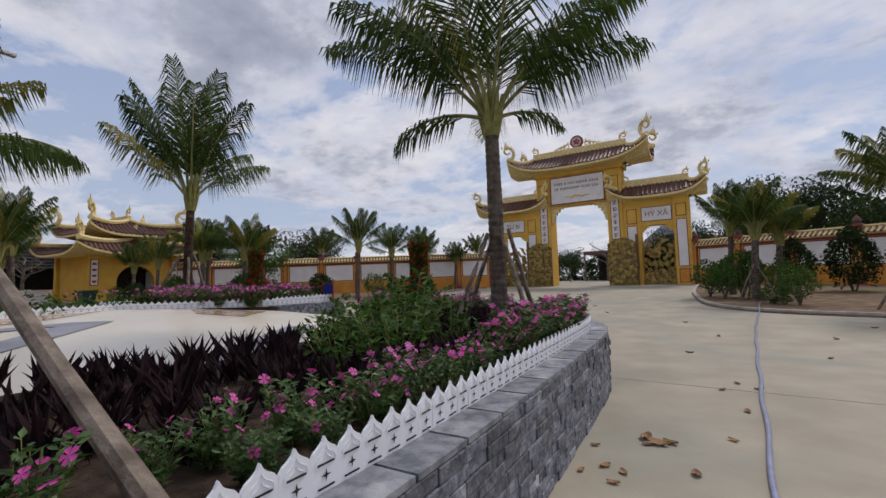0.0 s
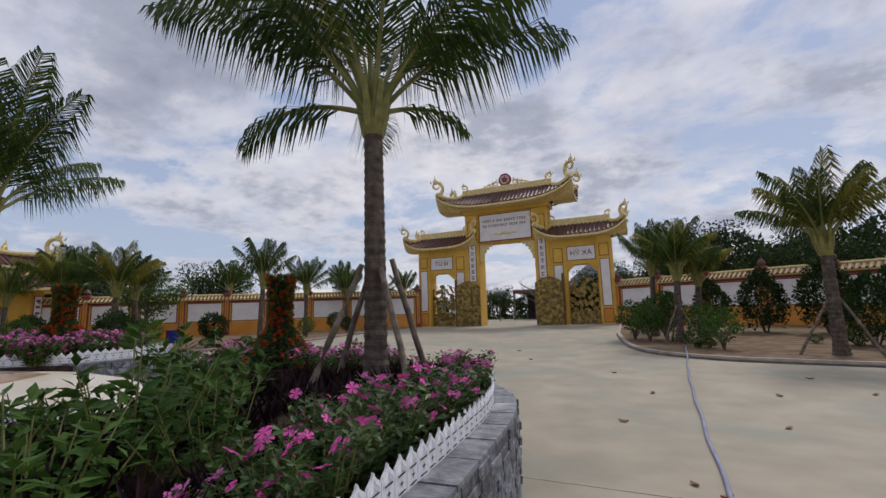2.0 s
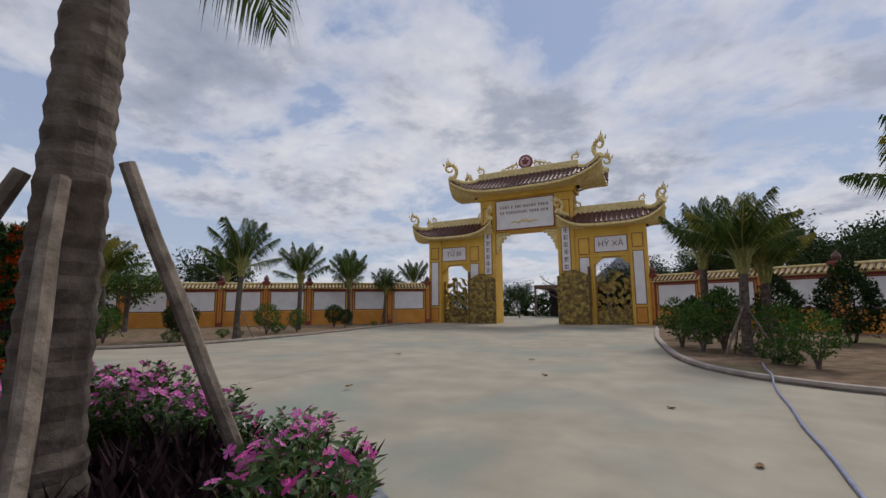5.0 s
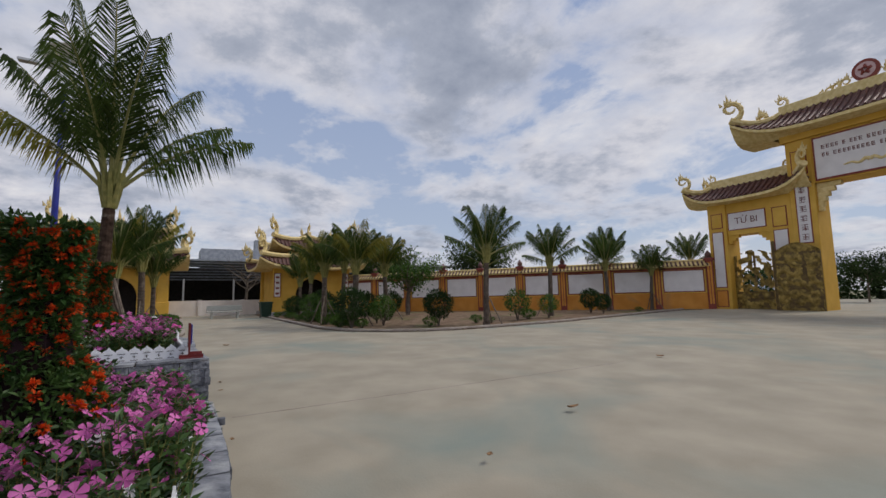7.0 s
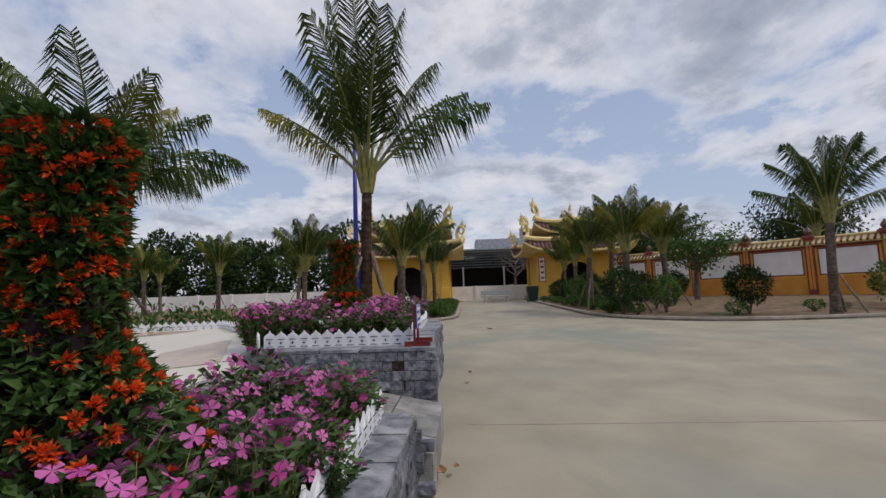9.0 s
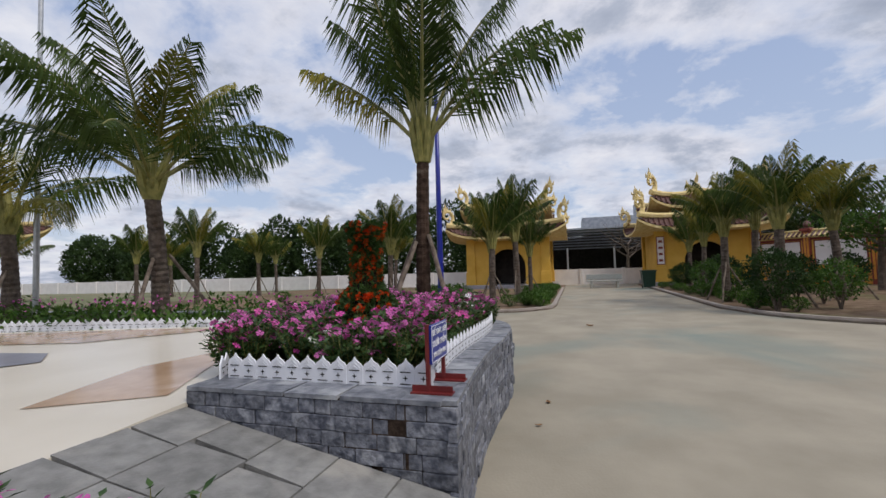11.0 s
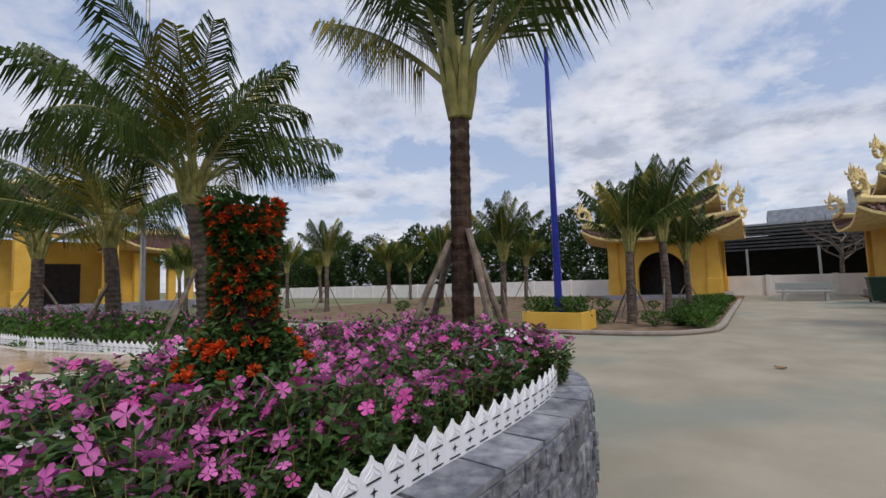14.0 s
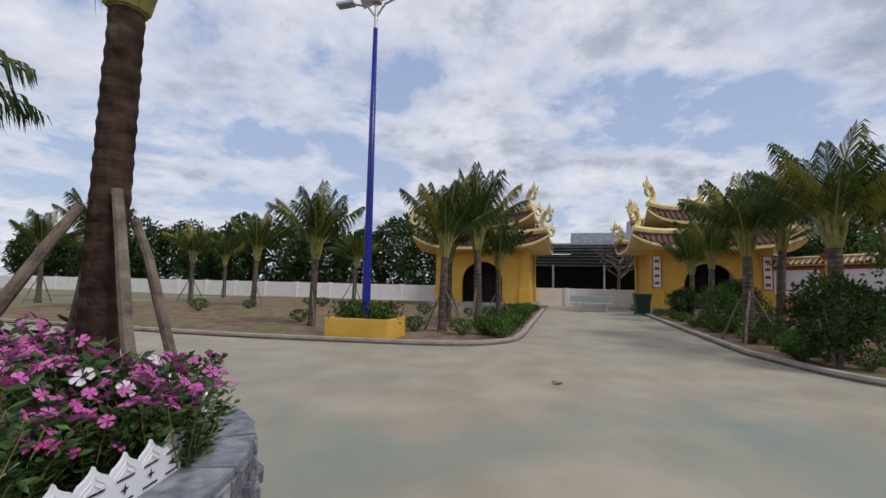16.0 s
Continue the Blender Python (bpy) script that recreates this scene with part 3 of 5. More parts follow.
# boundary walls
def boundary(name, a, b, n, label):
    """Rendered wall with an orange plinth, white panels in brown frames, a tiled coping and posts with finials."""
    a, b = Vector(a), Vector(b)
    ln, ang = (b - a).length, math.degrees(math.atan2(b.y - a.y, b.x - a.x))
    za, zb = ground_z(*a), ground_z(*b)
    wall = root(name, a.x, a.y, za, ang, label=label, category="boundary wall", kind="structure")
    wall.matrix_world = pose(a.x, a.y, za, 0, -math.degrees(math.atan2(zb - za, ln)), ang)
    part("wall_core", box(0, ln, -0.09, 0.09, -0.3, 2.62), M_YEL, wall)
    part("plinth", box(0, ln, -0.12, 0.12, -0.3, 0.98, 0.01), M_ORANGE, wall)
    part("rail", box(0, ln, -0.14, 0.14, 2.44, 2.55, 0.01), M_RED, wall)
    bm = bmesh.new()
    for s in (-1, 1):
        f = [bm.verts.new(p) for p in ((0, 0, 2.92), (ln, 0, 2.92), (ln, s * 0.34, 2.66), (0, s * 0.34, 2.66))]
        bm.faces.new(f)
    put_box(bm, 0, ln, -0.30, 0.30, 2.58, 2.66)
    part("coping_roof", bm, M_PALE, wall)
    bm = bmesh.new()
    k = int(ln / 0.24)
    for i in range(k):
        x = (i + 0.5) * ln / k
        for s in (-1, 1):
            put_tube(bm, [(x, 0, 2.93), (x, s * 0.36, 2.66)], 0.055, 6)
    tagged(part("coping_tiles", bm, M_TILE, wall, "brown barrel tiles"), kind="stuff")
    part("ridge_tile", tube([(0, 0, 2.97), (ln, 0, 2.97)], 0.07, 8), M_PALE, wall)
    step = ln / n
    for i in range(n):
        x0, x1 = i * step + 0.30, (i + 1) * step - 0.30
        for s in (-1, 1):
            part("panel", box(x0 + 0.06, x1 - 0.06, s * 0.09, s * 0.105, 1.10, 2.36), M_WHITE, wall, "white panel")
            bm = bmesh.new()
            for q in ((x0, x1, 1.04, 1.10), (x0, x1, 2.36, 2.42), (x0, x0 + 0.06, 1.10, 2.36), (x1 - 0.06, x1, 1.10, 2.36)):
                put_box(bm, q[0], q[1], s * 0.09, s * 0.115, q[2], q[3])
            part("panel_frame", bm, M_RED, wall, "brown-red moulding")
    for i in range(n + 1):
        x = i * step
        post = part("post", put_box(box(x - 0.2, x + 0.2, -0.2, 0.2, -0.3, 2.95, 0.015), x - 0.27, x + 0.27, -0.27, 0.27, 2.95, 3.08, 0.01), M_RED, wall)
        bm = bmesh.new()
        for dx_ in (-0.12, 0.02):
            for s in (-1, 1):
                put_box(bm, x + dx_, x + dx_ + 0.10, s * 0.2, s * 0.212, 0.3, 2.85)
        part("inlay_strip", bm, M_ORANGE, post)
        bm = box(x - 0.2, x + 0.2, -0.2, 0.2, 3.08, 3.14)
        put_tube(bm, [(x, 0, 3.14), (x, 0, 3.2), (x, 0, 3.3), (x, 0, 3.42), (x, 0, 3.5), (x, 0, 3.58)], [0.10, 0.16, 0.19, 0.13, 0.06, 0.02], 8)
        part("finial", bm, M_TILE, post, "dark bud-shaped finial")
    return wall


boundary("wall_north_west", (-16.35, 34.3), west_xy([(-39.2, 17.6)])[0], 10, "yellow and orange boundary wall with white panels and tiled coping")
boundary("wall_north_east", (-0.75, 34.6), (26.0, 17.0), 11, "yellow and orange boundary wall with white panels and tiled coping")


# temple roofs
def curl(bm, x, y, z, ax, ay, s, turns=1.15):
    """A scroll that rises from a point and rolls over in the direction (ax, ay)."""
    pts, rad = [], []
    for k in range(15):
        t = k / 14
        a = -1.3 + t * turns * 2 * math.pi
        r = s * (0.55 - 0.36 * t)
        pts.append((x + ax * (r * math.cos(a) + 0.1 * s), y + ay * (r * math.cos(a) + 0.1 * s), z + s * 0.55 + r * math.sin(a) + 0.25 * s * t))
        rad.append(s * (0.17 - 0.12 * t))
    put_tube(bm, pts, rad, 6)
    for k in range(5):
        a = 0.4 + k * 0.5
        px, pz = s * 0.5 * math.cos(a), s * 0.6 + s * 0.5 * math.sin(a)
        put_tube(bm, [(x + ax * px, y + ay * px, z + pz), (x + ax * px * 1.35, y + ay * px * 1.35, z + pz + s * 0.26)], [s * 0.09, 0.01], 5)
    put_tube(bm, [(x, y, z + s * 0.9), (x - ax * s * 0.1, y - ay * s * 0.1, z + s * 1.6)], [s * 0.13, 0.015], 6)


def temple_roof(thing, cx, cy, z_eave, z_ridge, a, bx, by, lift, s=0.8, spacing=0.30, soffit=0.55):
    """A hipped roof with upturned corners: half ridge a, half eaves bx and by."""
    def p_long(u, v, sg):
        return Vector((cx + u * (a + (bx - a) * v), cy + sg * by * v, z_ridge + (z_eave - z_ridge) * v ** 0.8 + lift * abs(u) ** 4 * v * v))

    def p_short(u, v, sg):
        return Vector((cx + sg * (a + (bx - a) * v), cy + u * by * v, z_ridge + (z_eave - z_ridge) * v ** 0.8 + lift * abs(u) ** 4 * v * v))

    bm, rolls, under = bmesh.new(), bmesh.new(), bmesh.new()
    nu, nv = 16, 6
    for fn in (p_long, p_short):
        for sg in (-1, 1):
            g = [[bm.verts.new(fn(-1 + 2 * i / nu, max(j / nv, 0.001), sg)) for i in range(nu + 1)] for j in range(nv + 1)]
            for j in range(nv):
                for i in range(nu):
                    bm.faces.new((g[j][i], g[j][i + 1], g[j + 1][i + 1], g[j + 1][i]))
            half = bx if fn is p_long else by
            n = int(2 * half / spacing)
            for i in range(n + 1):
                w = -half + 2 * half * i / n
                v0 = 0.0 if fn is p_short else max(0.0, (abs(w) - a) / max(bx - a, 1e-6))
                v0 = abs(w) / by if fn is p_short else v0
                if v0 < 0.96:
                    vs = [v0 + (1.01 - v0) * k / 4 for k in range(5)]
                    pts = []
                    for v in vs:
                        wid = (a + (bx - a) * v) if fn is p_long else by * v
                        pts.append(fn(max(-1, min(1, w / max(wid, 1e-4))), v, sg) + Vector((0, 0, 0.03)))
                    put_tube(rolls, pts, 0.075, 5)
            k = 0.13
            e = [fn(-1 + 2 * i / nu, 1.02, sg) for i in range(nu + 1)]
            top = [under.verts.new(q + Vector((0, 0, -0.02))) for q in e]
            mid = [under.verts.new(q + Vector((0, 0, -0.17))) for q in e]
            inn = [under.verts.new(Vector((cx + (q.x - cx) * (1 - soffit * 0.55), cy + (q.y - cy) * (1 - soffit), z_eave - 0.24))) for q in e]
            for i in range(nu):
                under.faces.new((top[i], top[i + 1], mid[i + 1], mid[i]))
                under.faces.new((mid[i], mid[i + 1], inn[i + 1], inn[i]))
    roof = part("roof", bm, M_TILE, thing, "brown tiled roof with upturned corners", smooth=True)
    tagged(part("roof_tiles", rolls, M_TILE, roof), kind="stuff")
    part("eave", under, M_PALE, roof, "yellow plastered eave")
    bm = bmesh.new()
    put_box(bm, cx - a - 0.1, cx + a + 0.1, cy - 0.14, cy + 0.14, z_ridge - 0.1, z_ridge + 0.42, 0.03)
    part("ridge", bm, M_PALE, roof, "yellow plaster ridge")
    for sx in (-1, 1):
        bm = bmesh.new()
        curl(bm, cx + sx * a, cy, z_ridge + 0.3, -sx, 0, s * 0.55)
        part("ridge_scroll", bm, M_PALE, roof, "pale yellow scroll ornament")
        for sy in (-1, 1):
            bm = bmesh.new()
            pts = [p_long(sx, v, sy) + Vector((0, 0, 0.10 + 0.12 * v)) for v in [0.02 + 0.98 * k / 8 for k in range(9)]]
            put_tube(bm, pts, [0.15 + 0.05 * k / 8 for k in range(9)], 7)
            hip = part("hip_ridge", bm, M_PALE, roof, "yellow plaster hip ridge")
            tip = pts[-1]
            bm = bmesh.new()
            dx_, dy_ = -sx * 0.8, -sy * 0.6
            curl(bm, tip.x, tip.y, tip.z - 0.05, dx_, dy_, s)
            part("corner_dragon", bm, M_PALE, hip, "gilded scrolling dragon at the corner")
    return roof


# three-bay gate
GZ, GY, GC = 0.42, 34.4, -8.6
gate = root("temple_gate", label="yellow three-bay temple gate with tiled roofs and open bronze doors", category="gate")
for sx in (-1, 1):
    def gx_(v):
        return GC + sx * v

    def gbox(u0, u1, y0, y1, z0, z1, bev=0.0):
        return box(min(gx_(u0), gx_(u1)), max(gx_(u0), gx_(u1)), y0, y1, z0, z1, bev)

    main = part("main_column", gbox(2.22, 3.32, GY, GY + 1.5, GZ - 0.3, 9.4, 0.02), M_YEL, gate)
    outer = part("outer_column", gbox(6.62, 7.66, GY, GY + 1.3, GZ - 0.3, 6.9, 0.02), M_YEL, gate)
    part("side_wall", gbox(3.32, 4.46, GY + 0.1, GY + 1.2, GZ - 0.3, 6.9), M_YEL, gate)
    part("side_lintel", gbox(4.46, 6.62, GY + 0.1, GY + 1.2, 4.83, 6.9), M_YEL, gate)
    for u in (4.46, 6.62):
        bm = bmesh.new()
        d = 1 if u < 5 else -1
        for k in range(3):
            put_box(bm, min(gx_(u), gx_(u + d * (0.55 - 0.17 * k))), max(gx_(u), gx_(u + d * (0.55 - 0.17 * k))), GY + 0.15, GY + 0.45, 4.83 - 0.16 * (k + 1), 4.83 - 0.16 * k)
        part("bracket", bm, M_YEL, gate)
    bm = bmesh.new()
    for k in range(6):
        w = (1.0, 0.72, 0.5, 0.36, 0.26, 0.2)[k]
        put_box(bm, min(gx_(2.22), gx_(2.22 - w)), max(gx_(2.22), gx_(2.22 - w)), GY + 0.2, GY + 0.5, 6.98 - 0.24 * (k + 1), 6.98 - 0.24 * k, 0.03)
    part("arch_bracket", bm, M_PALE, gate, "stepped yellow bracket under the lintel")

    def framed(name, u0, u1, z0, z1, y, face, owner, label=""):
        f = part(name, gbox(u0, u1, y - 0.03, y, z0, z1), M_RED, owner)
        part("face", gbox(u0 + 0.05, u1 - 0.05, y - 0.04, y - 0.01, z0 + 0.05, z1 - 0.05), face, f, label)
        return f

    cp = framed("column_panel", 2.46, 3.08, 3.95, 7.05, GY, M_WHITE, main, "white scroll panel")
    bm = bmesh.new()
    for k in range(6):
        zc = 6.72 - 0.49 * k
        for q in range(4):
            r_ = random.uniform(-0.02, 0.02)
            put_box(bm, gx_(2.77) - 0.14, gx_(2.77) + 0.14, GY - 0.05, GY - 0.04, zc - 0.14 + 0.085 * q + r_, zc - 0.14 + 0.085 * q + 0.03 + r_)
        put_box(bm, gx_(2.77) - 0.05 + r_ * 2, gx_(2.77) - 0.01 + r_ * 2, GY - 0.052, GY - 0.042, zc - 0.16, zc + 0.14)
    part("character", bm, M_TEXTR, cp, "dark brush-stroke characters")
    framed("square_panel", 2.42, 3.12, 7.55, 8.85, GY, M_YEL, main)
    framed("low_panel", 2.42, 3.12, GZ + 0.15, GZ + 0.7, GY, M_YEL, main)
    framed("tall_panel", 6.8, 7.46, 1.75, 5.1, GY, M_WHITE, outer, "white panel")
    framed("square_panel", 6.8, 7.46, 5.3, 6.2, GY, M_YEL, outer)
    framed("low_panel", 6.8, 7.46, GZ + 0.2, 1.6, GY, M_ORANGE, outer)
    framed("square_panel", 3.55, 4.25, 5.0, 6.1, GY + 0.1, M_YEL, gate)
    framed("tall_panel", 3.55, 4.25, 1.6, 4.85, GY + 0.1, M_WHITE, gate, "white panel")
    sg = framed("name_board", 4.55, 6.55, 5.1, 6.15, GY + 0.1, M_WHITE, gate, "white name board")
    text_part("lettering", "HỶ XẢ" if sx > 0 else "TỪ BI", 0.5, M_TEXTR, sg, pose(gx_(5.55), GY + 0.045, 5.62, 90), "maroon letters")
    temple_roof(gate, gx_(5.55), GY + 0.65, 6.95, 7.95, 2.05, 3.2, 1.25, 0.85, 0.72)
    # open leaf folded against the column, and a closed lattice leaf in the side bay

    def relief(name, u0, u1, y, z0, z1, holes, owner, bow):
        nx, nz = 26, 40
        v, f = [], []
        for j in range(nz + 1):
            for i in range(nx + 1):
                u = u0 + (u1 - u0) * i / nx
                top = z1 + bow * math.sin(math.pi * i / nx)
                z = z0 + (top - z0) * j / nz
                h = noise.noise(Vector((u * 3.3, sx * 7.0, z * 3.3))) + 0.6 * noise.noise(Vector((u * 8, 3.0, z * 8)))
                v.append((gx_(u), y - 0.07 * max(h, -0.2), z))
        for j in range(nz):
            for i in range(nx):
                u, z = u0 + (u1 - u0) * (i + 0.5) / nx, z0 + (z1 - z0) * (j + 0.5) / nz
                if holes and j > 10 and i not in (0, nx - 1) and noise.noise(Vector((u * 3.4, 11.0 * sx, z * 3.4))) > 0.10:
                    continue
                k = j * (nx + 1) + i
                f.append((k, k + 1, k + nx + 2, k + nx + 1))
        return data_ob(name, v, f, M_GOLD, owner, "gilded openwork relief", smooth=True)

    leaf = part("door_leaf", gbox(2.16, 4.2, GY - 0.30, GY - 0.24, GZ + 0.04, 3.55), M_BRONZE, gate, "bronze door leaf folded open")
    relief("relief", 2.16, 4.2, GY - 0.31, GZ + 0.06, 3.6, False, leaf, 0.42)
    part("latch_post", gbox(4.12, 4.26, GY - 0.34, GY - 0.2, GZ + 0.04, 4.2, 0.02), M_BRONZE, leaf)
    bm = gbox(4.48, 4.56, GY + 0.5, GY + 0.6, GZ + 0.02, 3.6)
    for q in (6.52, 5.5):
        put_box(bm, min(gx_(q), gx_(q + 0.08)), max(gx_(q), gx_(q + 0.08)), GY + 0.5, GY + 0.6, GZ + 0.02, 3.6)
    put_box(bm, min(gx_(4.5), gx_(6.58)), max(gx_(4.5), gx_(6.58)), GY + 0.48, GY + 0.58, GZ + 0.04, 1.5)
    side = part("side_door", bm, M_BRONZE, gate, "bronze side door")
    relief("relief", 4.5, 6.58, GY + 0.47, GZ + 0.1, 3.55, True, side, 0.35)

part("main_lintel", box(GC - 2.22, GC + 2.22, GY + 0.02, GY + 1.4, 6.98, 9.4), M_YEL, gate)
part("beam", box(GC - 3.5, GC + 3.5, GY - 0.12, GY + 1.62, 9.4, 9.85, 0.02), M_YEL, gate)
temple_roof(gate, GC, GY + 0.75, 9.95, 11.3, 3.6, 5.4, 1.75, 1.1, 1.0)
board = part("name_board", box(GC - 2.12, GC + 2.12, GY - 0.06, GY + 0.02, 7.06, 9.28), M_RED, gate)
part("face", box(GC - 2.04, GC + 2.04, GY - 0.08, GY - 0.05, 7.14, 9.2), M_WHITE, board, "white board")
bm = bmesh.new()
for row, z in enumerate((8.62, 8.22)):
    x = GC - 1.75
    while x < GC + 1.7:
        w = random.uniform(0.10, 0.15)
        for q in range(3):
            put_box(bm, x, x + w * 0.9, GY - 0.09, GY - 0.08, z + 0.075 * q, z + 0.075 * q + 0.035)
        put_box(bm, x, x + 0.035, GY - 0.091, GY - 0.081, z, z + 0.19)
        x += w + (0.05 if random.random() < 0.75 else 0.16)
part("lettering", bm, M_TEXTR, board, "two rows of small maroon letters")
bm = bmesh.new()
for s in (-1, 1):
    put_tube(bm, [(GC + s * 0.08 * k, GY - 0.085, 7.62 + 0.10 * math.sin(k * 0.9) * (1 - k / 14)) for k in range(13)], [0.09 - 0.005 * k for k in range(13)], 6)
part("flourish", bm, M_PALE, board, "gilded scroll under the letters")
bm = bmesh.new()
bmesh.ops.create_cone(bm, cap_ends=True, segments=28, radius1=0.52, radius2=0.52, depth=0.16, matrix=pose(GC, GY + 0.75, 12.18, 90))
disc = part("emblem", bm, M_RED, gate, "round dark-red emblem on the ridge")
bm = bmesh.new()
bmesh.ops.create_cone(bm, cap_ends=True, segments=28, radius1=0.38, radius2=0.38, depth=0.20, matrix=pose(GC, GY + 0.75, 12.18, 90))
part("emblem_face", bm, M_EMBLEM, disc, "pale pink face with a red device")
for k in range(5):
    part("device", tube([(GC + 0.26 * math.cos(k * 1.2566 + 0.3), GY + 0.64, 12.18 + 0.26 * math.sin(k * 1.2566 + 0.3)), (GC + 0.08 * math.cos(k * 1.2566), GY + 0.64, 12.18 + 0.08 * math.sin(k * 1.2566))], [0.05, 0.09], 6), M_RED, disc)
for s in (-1, 1):
    bm = bmesh.new()
    for k in range(4):
        curl(bm, GC + s * (0.75 + 0.33 * k), GY + 0.75, 11.55, s, 0, 0.5 - 0.08 * k)
    part("ridge_foliage", bm, M_PALE, gate, "pierced foliage beside the emblem")


# pavilions
SITE = WEST


def pavilion(name, yc, xf=-36.5, label=""):
    p = root(name, label=label, category="pavilion")
    w = 2.62
    z0 = 0.5
    part("plinth", box(xf - 5.8, xf + 0.6, yc - 3.2, yc + 3.2, -0.1, z0, 0.02), M_GREYT, p, "grey stone plinth")
    for sy in (-1, 1):
        for x in (xf, xf - 5.2):
            part("corner_column", put_box(box(x - 0.35, x + 0.02, yc + sy * w - 0.3, yc + sy * w + 0.3, z0, 4.1, 0.02), x - 0.4, x + 0.07, yc + sy * w - 0.36, yc + sy * w + 0.36, z0, z0 + 0.9, 0.02), M_YEL, p)
    bm = bmesh.new()
    n, r, zc = 20, 1.25, z0 + 1.25
    arc = [(yc + r * math.cos(math.pi * k / n), zc + r * math.sin(math.pi * k / n)) for k in range(n + 1)]
    outline = [(yc + w, z0), (yc + w, 4.1), (yc - w, 4.1), (yc - w, z0), (yc - r, z0)] + arc[::-1] + [(yc + r, z0)]
    f = bm.faces.new([bm.verts.new((xf - 0.08, a, b)) for a, b in outline])
    g = bmesh.ops.extrude_face_region(bm, geom=[f])
    bmesh.ops.translate(bm, vec=(-0.3, 0, 0), verts=[v for v in g["geom"] if isinstance(v, bmesh.types.BMVert)])
    bmesh.ops.triangulate(bm, faces=[q for q in bm.faces if len(q.verts) > 4])
    part("arched_wall", bm, M_YEL, p)
    for sy in (-1, 1):
        part("side_wall", box(xf - 5.0, xf - 0.4, yc + sy * w - 0.12, yc + sy * w + 0.12, z0, 4.1), M_YEL, p)
        if name == "bell_pavilion":
            continue
        pn = part("character_panel", box(xf + 0.02, xf + 0.05, yc + sy * w - 0.24, yc + sy * w + 0.24, 1.6, 3.4), M_RED, p)
        part("face", box(xf + 0.03, xf + 0.06, yc + sy * w - 0.19, yc + sy * w + 0.19, 1.65, 3.35), M_WHITE, pn, "white panel")
        bm = bmesh.new()
        for k in range(4):
            put_box(bm, xf + 0.06, xf + 0.066, yc + sy * w - 0.12, yc + sy * w + 0.12, 1.8 + 0.4 * k, 1.95 + 0.4 * k)
        part("character", bm, M_RED, pn)
    # back wall and added sheet coloured near-black for the shade behind the arch
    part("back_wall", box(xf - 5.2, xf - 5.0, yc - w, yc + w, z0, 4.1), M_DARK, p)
    part("inner_shade_sheet", box(xf - 2.0, xf - 1.8, yc - 1.6, yc + 1.6, z0, 3.4), M_DARK, p, "near-black sheet standing in for the shade inside the arch")
    temple_roof(p, xf - 2.6, yc, 3.85, 5.0, 2.3, 3.85, 4.0, 0.7, 1.0)
    part("upper_body", box(xf - 4.4, xf - 0.8, yc - 1.8, yc + 1.8, 4.4, 5.7), M_YEL, p)
    temple_roof(p, xf - 2.6, yc, 5.25, 6.4, 1.3, 3.1, 3.1, 0.75, 1.0)
    return p


pavilion("bell_pavilion", 4.3, label="two-tiered yellow pavilion with arched doorway and dragon eaves")
pavilion("drum_pavilion", 16.7, label="two-tiered yellow pavilion with red character panels")

# low white wall behind and things beyond it
bw = root("wall_west", label="low white rendered boundary wall", category="boundary wall", kind="structure")
part("wall_core", box(-42.2, -42.0, -60, 22, -0.2, 1.42), M_WHITE, bw)
for k in range(26):
    part("pier", box(-42.28, -41.92, -59 + 3.1 * k, -58.75 + 3.1 * k, -0.2, 1.46, 0.01), M_WHITE, bw)
shed = root("open_shed", label="long dark open shed with layered grey roof bars", category="shed")
part("roof_sheet", box(-60, -50, 4, 40, 5.2, 5.35), M_SHED, shed)
for k in range(7):
    part("roof_bar", box(-49.6 + 0.1 * k, -49.4 + 0.1 * k, 3.0, 36, 3.3 + 0.26 * k, 3.42 + 0.26 * k), M_SLATS, shed)
for k in range(8):
    part("post", box(-49.4, -49.25, 4 + 4.2 * k, 4.15 + 4.2 * k, 0, 3.4), M_STEEL, shed)
# the shade under the shed roof is put into this back wall's colour
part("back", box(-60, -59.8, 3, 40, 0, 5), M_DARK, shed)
house = root("grey_house", label="grey sheet-clad house behind the white wall", category="house")
part("wall_block", box(-58, -51, -2, 3.2, 0, 4.6), M_SHED, house)
part("upper_block", box(-66, -60, 10, 18, 0, 7.4), M_SHED, house)
part("water_tank", box(-64, -62.6, 16.2, 17.6, 7.4, 9), M_SHED, house)


# hall with a porch, far off
hall = root("yellow_hall", label="yellow temple hall with porch, tiled wing roof and white name board", category="hall")
HY = -30.0
part("plinth", box(-27, -6, HY - 9, HY + 1.2, -0.2, 0.85), M_GREYT, hall)
for x in (-15.4, -20.2):
    part("porch_column", put_box(box(x - 0.4, x + 0.4, HY - 0.4, HY + 0.4, 0.8, 7.7, 0.02), x - 0.55, x + 0.55, HY - 0.55, HY + 0.55, 0.8, 1.9, 0.02), M_YEL, hall)
part("porch_lintel", box(-19.8, -15.8, HY - 0.3, HY + 0.35, 5.5, 7.7), M_YEL, hall)
nb = part("name_board", box(-19.6, -15.9, HY + 0.35, HY + 0.40, 5.7, 7.4), M_RED, hall)
part("face", box(-19.5, -16.0, HY + 0.38, HY + 0.43, 5.8, 7.3), M_WHITE, nb, "white board")
text_part("lettering", "ĐƯỜNG", 0.7, M_TEXTR, nb, pose(-18.3, HY + 0.435, 6.5, 90, 0, 180), "maroon letters")
part("back_wall", box(-25, -6, HY - 4.2, HY - 3.9, 0.8, 5.6), M_YEL, hall)
